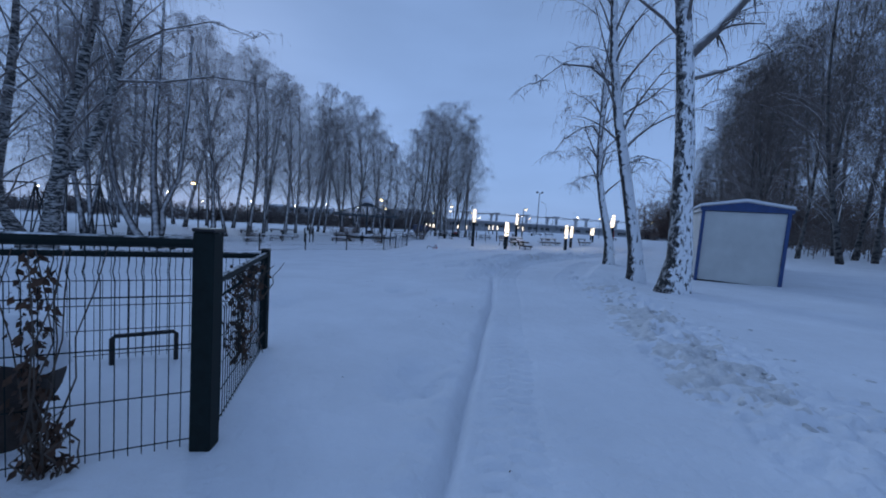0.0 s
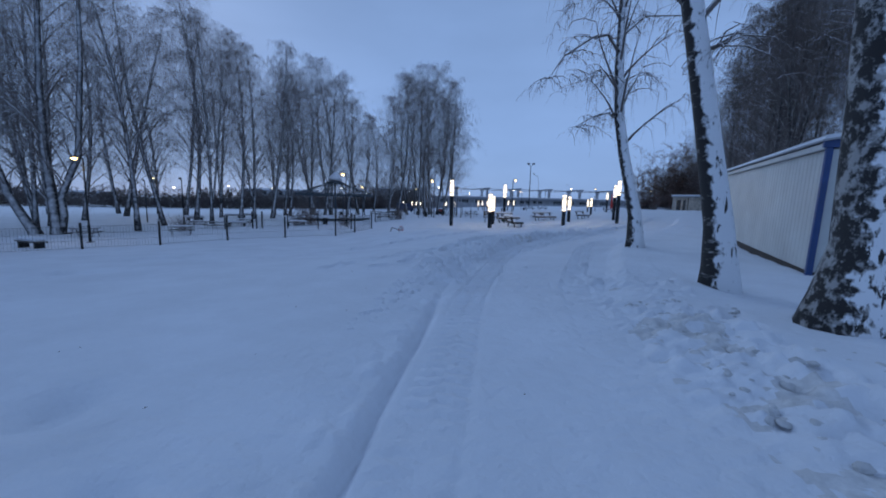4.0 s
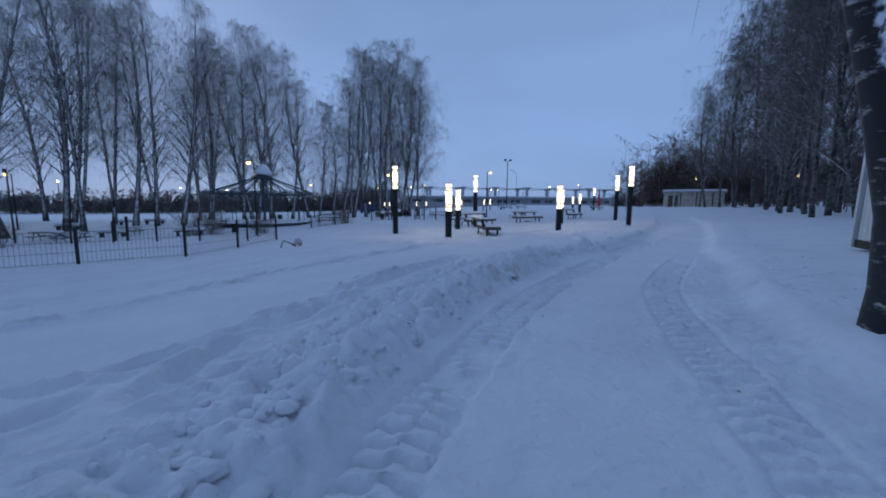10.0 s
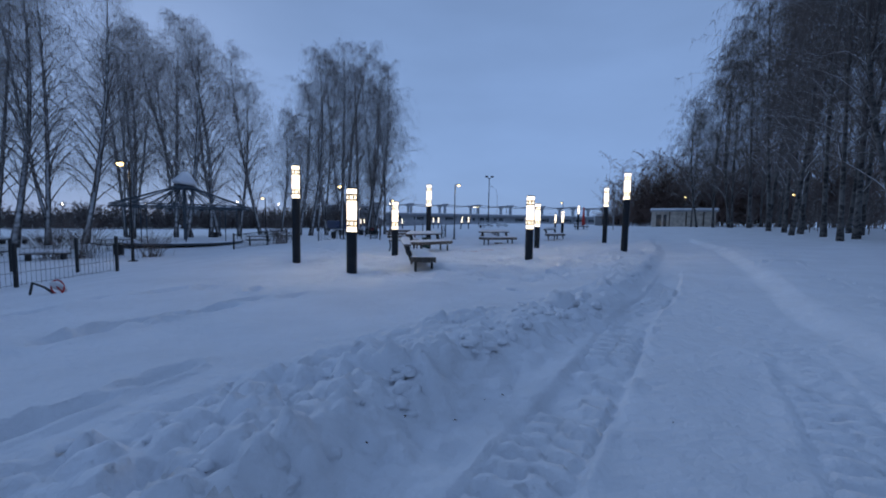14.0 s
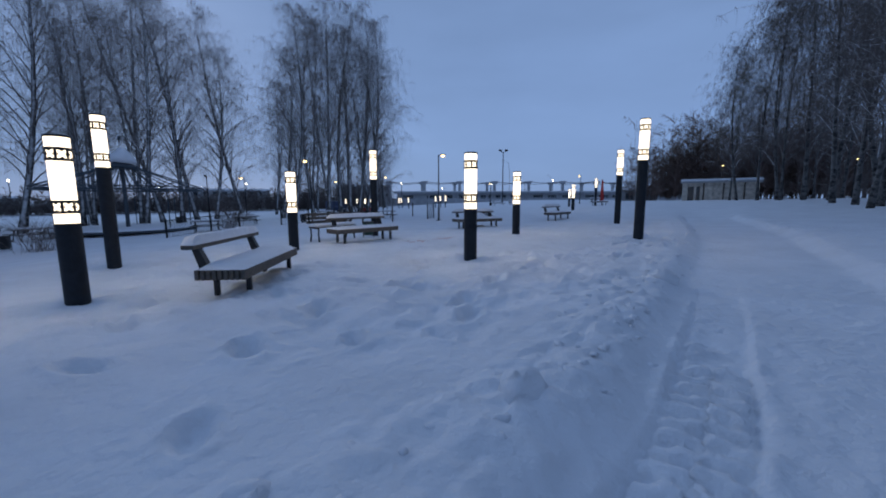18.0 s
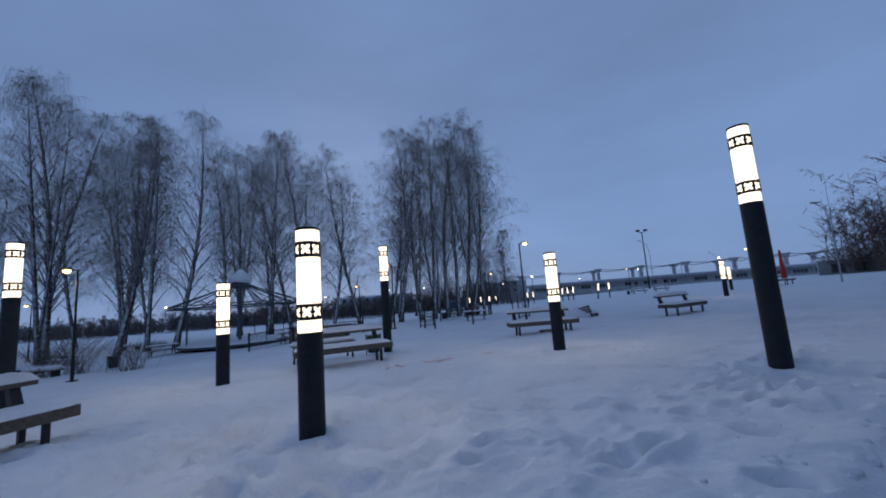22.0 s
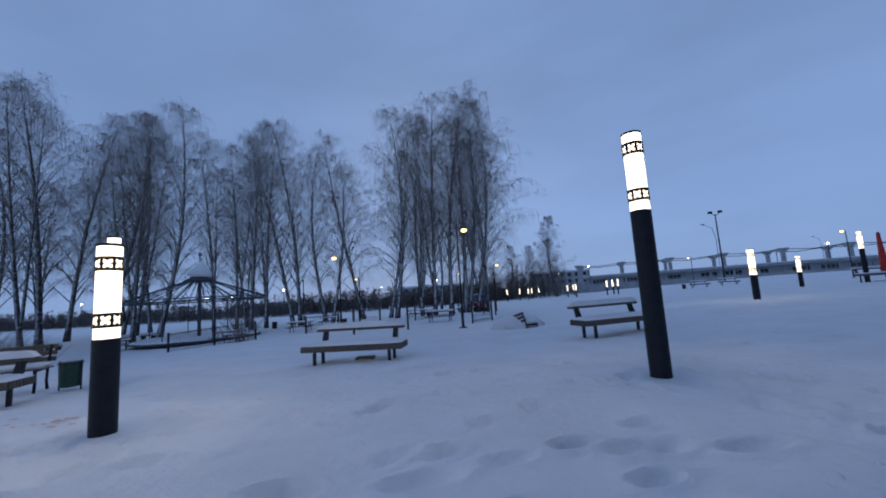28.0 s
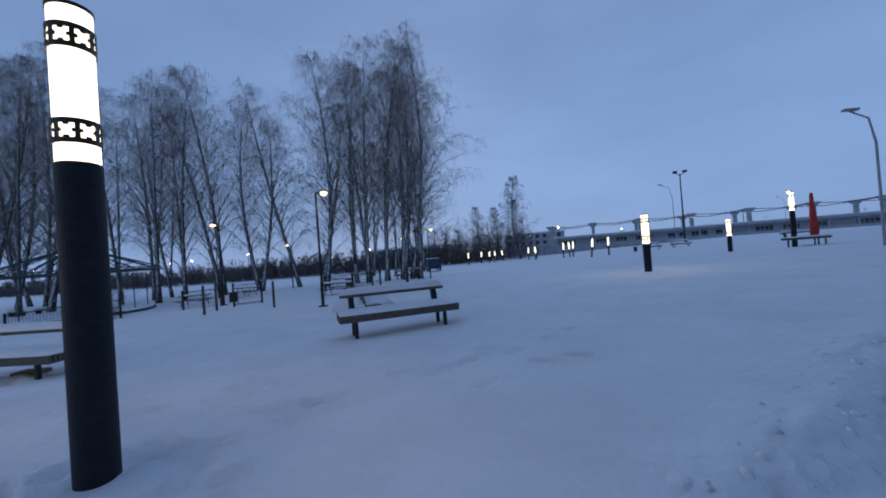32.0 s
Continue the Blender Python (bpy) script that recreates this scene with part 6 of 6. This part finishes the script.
old_birch(901, 9.39, 15.76, [(-0.16, 0, -0.3), (-0.12, 0, 0.25), (-0.06, 0, 0.8), (-0.1, 0.05, 2.0), (-0.16, 0.1, 3.6), (-0.26, 0.2, 5.2), (-0.42, 0.25, 6.6), (-0.58, 0.4, 8.2), (-0.7, 0.5, 10.2), (-0.2, 0.6, 12.5), (0.0, 0.7, 15.0)],
          0.26, 0.5, 3.4, 26, 900, "thick old birch with black fissured bark and plastered snow",
          extra=((0.13, [(-0.3, 0.2, 5.5), (0.4, 0.2, 6.2), (1.2, 0.1, 7.2), (1.9, 0.0, 8.6), (2.3, -0.1, 10.5)]), (0.06, [(-0.25, 0.15, 5.0), (0.6, 0.0, 5.25), (1.5, -0.2, 5.7)]),
                 (0.05, [(1.0, 0.1, 7.0), (2.0, -0.1, 7.3), (3.2, -0.4, 7.2), (4.3, -0.8, 6.8)])))
old_birch(902, 9.28, 17.5, [(0.12, 0, -0.3), (0.07, 0, 0.3), (0.0, 0.02, 0.9), (-0.22, 0.08, 2.0), (-0.46, 0.15, 3.2), (-0.76, 0.22, 4.6), (-1.0, 0.3, 6.2), (-1.12, 0.4, 8.0), (-1.1, 0.5, 10.5), (-1.0, 0.6, 13.0)],
          0.18, 0.45, 2.4, 24, 700, "leaning birch with snow stuck to its trunk beside the lane", bark=M_BARK_LANE,
          extra=((0.05, [(-0.5, 0.15, 3.3), (-0.25, 0.1, 3.38), (-0.03, 0.05, 3.55)]), (0.04, [(-0.76, 0.2, 4.6), (0.1, 0.15, 5.2), (1.0, 0.0, 6.1)]),
                 (0.045, [(-0.88, 0.25, 5.4), (-1.7, 0.2, 5.9), (-2.6, 0.0, 5.8), (-3.3, -0.1, 5.2)])))
old_birch(903, 11.26, 22.62, [(0.06, -0.02, -0.3), (0.03, 0, 0.3), (0.0, 0.06, 0.9), (-0.16, 0.16, 1.7), (-0.34, 0.28, 2.6), (-0.5, 0.38, 3.6), (-0.58, 0.45, 5.0), (-0.58, 0.5, 7.0), (-0.5, 0.6, 9.0), (-0.4, 0.6, 11.5), (-0.35, 0.6, 13.5)],
          0.17, 0.42, 2.0, 26, 900, "birch with black-cracked trunk and thin low branches beside the lane", bark=M_BARK_LANE,
          extra=((0.05, [(-0.57, 0.46, 5.3), (-1.0, 0.4, 5.8), (-1.5, 0.3, 5.65), (-2.3, 0.2, 5.1), (-2.7, 0.2, 4.5)]), (0.035, [(-0.49, 0.38, 3.5), (-0.8, 0.45, 3.75), (-1.3, 0.4, 3.6), (-1.8, 0.35, 3.3)]),
                 (0.03, [(-0.56, 0.42, 4.5), (-0.3, 0.4, 4.7), (0.05, 0.35, 4.85)]), (0.035, [(-0.55, 0.42, 4.3), (-0.9, 0.5, 4.8), (-1.1, 0.4, 4.9), (-1.7, 0.3, 4.5)]),
                 (0.03, [(-0.58, 0.5, 6.2), (-1.0, 0.5, 6.9), (-1.3, 0.4, 7.0), (-2.0, 0.4, 6.5)]), (0.03, [(-0.58, 0.5, 5.8), (0.1, 0.5, 6.4), (1.2, 0.5, 6.5), (1.7, 0.5, 6.1)])))

# the bent birches by the swings and behind the park fence
old_birch(904, -8.4, 19.9, [(-0.05, 0, -0.3), (-0.02, 0, 0.3), (0.05, 0, 0.9), (0.3, 0, 2.5), (0.45, 0.1, 4.2), (0.8, 0.2, 5.7), (1.1, 0.3, 7.5), (1.3, 0.4, 10.0), (1.4, 0.5, 13.5)],
          0.21, 0.4, 3.2, 26, 2000, "forked birch with pale bark and black bands beside the pen", bark=M_BARK_PALE,
          second=[(0.25, 0, 2.4), (0.9, 0.0, 2.9), (1.5, 0.1, 4.2), (1.9, 0.1, 5.7), (2.1, 0.2, 7.0), (2.3, 0.2, 9.5), (2.4, 0.2, 12.5)],
          extra=((0.045, [(1.85, 0.1, 5.5), (3.3, 0.0, 5.55), (4.8, 0.0, 5.85), (6.2, -0.1, 5.75), (7.2, -0.2, 5.3)]), (0.04, [(2.0, 0.1, 6.4), (3.2, 0.2, 7.2), (4.6, 0.2, 7.6), (6.0, 0.1, 7.2)]),
                 (0.035, [(0.4, 0.1, 4.0), (-0.6, 0.1, 4.9), (-1.7, 0.1, 5.2), (-2.6, 0.1, 4.6)])))
old_birch(905, -11.5, 22.5, [(0.1, 0, -0.3), (0.0, 0, 0.3), (-0.35, 0, 0.8), (-0.95, 0.1, 1.6), (-1.2, 0.2, 2.7), (-1.0, 0.3, 4.5), (-0.85, 0.4, 6.3), (-0.65, 0.4, 8.2), (-0.5, 0.4, 11.0), (-0.4, 0.4, 14.0)],
          0.22, 0.3, 3.0, 26, 1900, "bent grey birch with a curved foot near the swings", bark=M_BARK_PALE)
old_birch(906, -12.6, 21.9, [(-0.1, 0, -0.3), (0, 0, 0.4), (0.1, 0, 1.2), (0.0, 0, 3.0), (-0.2, 0.1, 5.5), (-0.3, 0.2, 8.5), (-0.2, 0.3, 12.0), (-0.1, 0.3, 15.0)],
          0.2, 0.28, 3.2, 26, 1900, "upright dark-barked birch near the swings", bark=M_BARK)
old_birch(908, -18.6, 38.6, [(0.35, 0, -0.3), (0.15, 0, 0.3), (-0.3, 0, 1.0), (-1.1, 0.1, 2.4), (-1.8, 0.2, 4.5), (-2.2, 0.3, 7.0), (-2.5, 0.4, 9.5), (-2.9, 0.4, 13.0), (-3.3, 0.5, 17.0), (-3.4, 0.5, 20.0)],
          0.24, 0.3, 3.8, 40, 3600, "tall birch leaning from a curved foot behind the fence", bark=M_BARK)
old_birch(909, -17.2, 38.8, [(0.0, 0, -0.3), (0.0, 0, 0.4), (-0.1, 0, 1.5), (-0.4, 0.1, 5.3), (-0.4, 0.2, 9.0), (-0.2, 0.3, 13.0), (0.0, 0.4, 17.0), (0.1, 0.4, 21.0)],
          0.27, 0.25, 4.2, 44, 4000, "tall thick birch with a bent second stem behind the fence", bark=M_BARK,
          second=[(0.2, 0, -0.1), (0.45, 0, 1.2), (0.4, 0, 2.4), (0.9, 0.1, 3.7), (1.5, 0.1, 4.9), (1.7, 0.2, 7.5), (2.0, 0.3, 11.0), (2.2, 0.3, 16.0)])


# ---------------------------------------------------------------- bushes and far woods
def bush(seed, label, h=1.8, n=70, r=0.008):
    rnd_ = random.Random(seed)
    ob = thing("bare_bush", label, "bush", "bushes")
    g = Geo()
    for i in range(n):
        a = rnd_.uniform(0, 6.3)
        p = (rnd_.gauss(0, 0.25), rnd_.gauss(0, 0.25), -0.1)
        bp = branch_points(rnd_, p, a, rnd_.uniform(0.9, 1.45), h * rnd_.uniform(0.6, 1.1), 4, 0.4, 0.15)
        g.tube(bp, [r, r * 0.8, r * 0.6, r * 0.5, r * 0.3], 4, False)
        for q in (2, 3):
            sp = branch_points(rnd_, bp[q], a + rnd_.uniform(-1, 1), rnd_.uniform(0.4, 1.2), h * 0.3, 2, 0.3, 0.2)
            g.tube(sp, [r * 0.5, r * 0.4, r * 0.25], 3, False)
    c = part("thicket", g, M_DARK_TWIG, ob)
    tagged(c, kind="stuff")
    return ob


for n, (x, y, h) in enumerate(((-4.31, 45.75, 2.4), (-3.37, 46.26, 2.2), (-0.55, 46.47, 1.6), (4.09, 53.13, 2.2), (-11.5, 41.98, 1.6))):
    place(bush(50 + n, "leafless bush of thin upright stems in the snow", h, 80), x, y)


def far_wood(name, label, x0, y0, x1, y1, height, count, seed, material, depth=8.0, w=0.07, limbs=22, twigs=8):
    """A far belt of bare trees: many thin fans of twigs, joined, as it is never seen close."""
    rnd_ = random.Random(seed)
    g = Geo()
    for i in range(count):
        t = rnd_.random()
        x, y = x0 + (x1 - x0) * t + rnd_.uniform(-depth, depth), y0 + (y1 - y0) * t + rnd_.uniform(-depth, depth)
        z = float(base_height(np.array([x]), np.array([y]))[0])
        h = height * rnd_.uniform(0.5, 1.05) * (0.75 + 0.25 * math.sin(t * 37 + seed))
        g.tube([(x, y, z - 0.5), (x + rnd_.uniform(-0.4, 0.4), y, z + h)], [0.04, 0.015], 4, False)
        for k in range(limbs):
            q = rnd_.uniform(0.06, 0.95)
            a, l = rnd_.uniform(0, 6.3), h * rnd_.uniform(0.12, 0.27) * (1.1 - 0.5 * q)
            ca, sa = math.cos(a), math.sin(a)
            sz = z + h * q
            ez = sz + l * rnd_.uniform(0.5, 1.0)
            g.ribbon([(x, y, sz), (x + 0.5 * l * ca, y + 0.5 * l * sa, (sz + ez) / 2 + 0.1 * l), (x + l * ca, y + l * sa, ez - 0.1 * l)], w, rnd_.uniform(0, 6.3))
            for v in range(twigs):
                b, f = a + rnd_.uniform(-1.8, 1.8), rnd_.uniform(0.3, 1.0)
                mx, my, mz = x + l * ca * f, y + l * sa * f, sz + (ez - sz) * f
                r_ = rnd_.uniform(0.2, 0.5) * l
                g.ribbon([(mx, my, mz), (mx + r_ * math.cos(b), my + r_ * math.sin(b), mz + rnd_.uniform(-0.8, 0.7) * r_)], w * 0.7, rnd_.uniform(0, 6.3))
    me = g.mesh(name, material)
    return tagged(new(name, me), label, "woods", kind="stuff")


far_wood("far_woods", "dark belt of bare trees along the far field", -140, 84, -45, 104, 4.6, 1500, 1, M_DARK_TWIG, 5, 0.2, 14, 6)
far_wood("far_woods", "dark belt of bare trees behind the park", -47, 104, 0, 128, 5.2, 1200, 2, M_DARK_TWIG, 5, 0.2, 14, 6)
far_wood("far_woods", "thicket of dark saplings under the eastern wood", 38, 31, 64, 63, 6.0, 130, 3, M_DARK_TWIG, 6, 0.05)
far_wood("far_woods", "thicket of bushes at the foot of the eastern wood", 28, 10, 42, 30, 6.0, 140, 4, M_DARK_TWIG, 5, 0.04)
far_wood("far_woods", "dense brown thicket of bare trees behind the kiosk", 56.5, 87, 80, 66, 14.0, 640, 5, M_BROWN_TWIG, 4, 0.1, 26, 10)
far_wood("far_woods", "bare trees beyond the far bollards", -10, 123, 12, 127, 10.5, 230, 6, M_DARK_TWIG, 5, 0.07)
far_wood("far_woods", "low wood on the skyline far behind the hall", -60, 330, 260, 300, 9.0, 160, 7, M_DARK_TWIG, 20, 0.25, 9, 5)

# single far birches
g_ = birch_geo(410, 15.0, 0.16, 0.12, 3.4, 40, 2600, lean=0.3, droop=0.9, hang=0.9, twig_r=0.015)
# bark colour carries shade here as well
CONE = birch("slender far birch with a dense pointed crown", "far birches", g_, M_BARK_SHADED, M_DARK_TWIG)
for n, (x, y, s) in enumerate(((12.21, 118.34, 1.1), (10.68, 125.56, 0.85), (6.45, 121.6, 0.75), (1.71, 122.36, 0.8))):
    ob = CONE if n == 0 else copy_thing(CONE, Matrix())
    place(ob, x, y, 70 * n, 0.05, 0, s)

# ---------------------------------------------------------------- loose snow along the banks
LANE_RUN = np.concatenate([[0], np.cumsum(np.hypot(*(LANE_PTS[1:] - LANE_PTS[:-1]).T))])


def clod_run(count, s0, s1, side, near, width, sizes, seed, y_lo, y_hi, material, label):
    """Clods scattered over the bank on one side of the lane."""
    rnd_ = random.Random(seed)
    spots = []
    for n in range(count):
        i = min(int(rnd_.uniform(s0, s1) * (len(LANE_PTS) - 1)), len(LANE_PTS) - 2)
        p, q = LANE_PTS[i], LANE_PTS[i + 1]
        e = (q - p) / max(1e-6, float(np.hypot(*(q - p))))
        f, d = rnd_.random(), side * (near + abs(rnd_.gauss(0, width)))
        if side < 0:
            lo, hi = float(bank_reach(LANE_RUN[i])) - 0.1, -1.4 + 0.45 * float(step(LANE_RUN[i], 43.0, 46.5))
            d = rnd_.triangular(lo, hi, hi - 0.3)
        x, y = p[0] + (q[0] - p[0]) * f + e[1] * d, p[1] + (q[1] - p[1]) * f - e[0] * d
        if y_lo < y < y_hi:
            spots.append((x, y))
    xy = np.array(spots)
    zs = ground_height(xy[:, 0], xy[:, 1])
    g = Geo()
    for n, ((x, y), z) in enumerate(zip(spots, zs)):
        r = rnd_.choice(sizes) * rnd_.uniform(0.8, 1.25)
        g.lump(x, y, float(z) - 0.3 * r, r * rnd_.uniform(0.75, 1.5), r * rnd_.uniform(0.75, 1.5), r * rnd_.uniform(0.45, 0.85), n + seed, 7, 0.24)
    return tagged(part("snow_clods", g, material, smooth=True), label, "snow", kind="stuff")


FINE_CLODS, BIG_CLODS = (0.022, 0.03, 0.045), (0.02, 0.026, 0.032, 0.04, 0.05, 0.065)
clod_run(850, 0.2, 0.55, -1, 1.6, 0.5, BIG_CLODS, 8, 16.5, 32.0, M_SNOW, "clods of broken snow heaped along the ploughed bank")
clod_run(350, 0.15, 0.6, -1, 1.4, 0.7, FINE_CLODS, 9, 16.0, 34.0, M_SNOW, "crumbs of snow scattered over the bank")
clod_run(620, 0.1, 0.42, 1, 1.35, 0.7, BIG_CLODS[:4], 10, 6.0, 17.0, M_DIRTY, "dirty trampled clods of snow beside the lane")
clod_run(240, 0.3, 0.75, 1, 1.95, 0.5, BIG_CLODS[:5], 11, 21.0, 52.0, M_SNOW, "clods of snow along the far side of the lane")
clod_run(330, 0.5, 0.8, -1, 1.8, 0.5, BIG_CLODS[:5], 12, 32.0, 50.0, M_SNOW, "clods of snow on the low bank near the last bollards")

# dead leaves and bits of bark blown onto the snow
rnd = random.Random(21)
litter = Geo()
for n in range(70):
    s = rnd.uniform(0.15, 0.55)
    p = LANE_PTS[int(s * (len(LANE_PTS) - 1))]
    x, y = p[0] + rnd.gauss(-1.5, 1.0), p[1] + rnd.gauss(0.5, 0.8)
    z, a, r = gz(x, y) + 0.012, rnd.uniform(0, 6.3), rnd.uniform(0.008, 0.02)
    c, s_ = math.cos(a) * r, math.sin(a) * r
    o = len(litter.v)
    litter.v += [(x - c, y - s_, z), (x - s_ * 0.5, y + c * 0.5, z + 0.5 * r), (x + c, y + s_, z + 0.2 * r), (x + s_ * 0.5, y - c * 0.5, z + 0.35 * r)]
    litter.f += [(o, o + 1, o + 2), (o, o + 2, o + 3)]
tagged(part("leaf_litter", litter, M_VINE), "dead leaves and bark scraps scattered on the snow", "leaves", kind="stuff")
for n, (x, y, r) in enumerate(((17.12, 33.79, 0.2), (14.25, 31.2, 0.2), (12.62, 29.77, 0.26), (13.3, 30.3, 0.13), (5.3, 20.2, 0.27), (8.8, 20.6, 0.19), (7.06, 24.52, 0.2), (5.77, 20.9, 0.15), (8.0, 18.5, 0.2), (13.0, 30.6, 0.1), (12.95, 29.5, 0.11))):
    blk = part("snow_block", Geo().lump(0, 0, 0, r, r * 0.8, r * 0.8, 70 + n, 12, 0.17), M_SNOW, smooth=True)
    tagged(blk, "broken block of packed snow on the bank", "snow", "snow blocks")
    place(blk, x, y, 50 * n, 0.05)
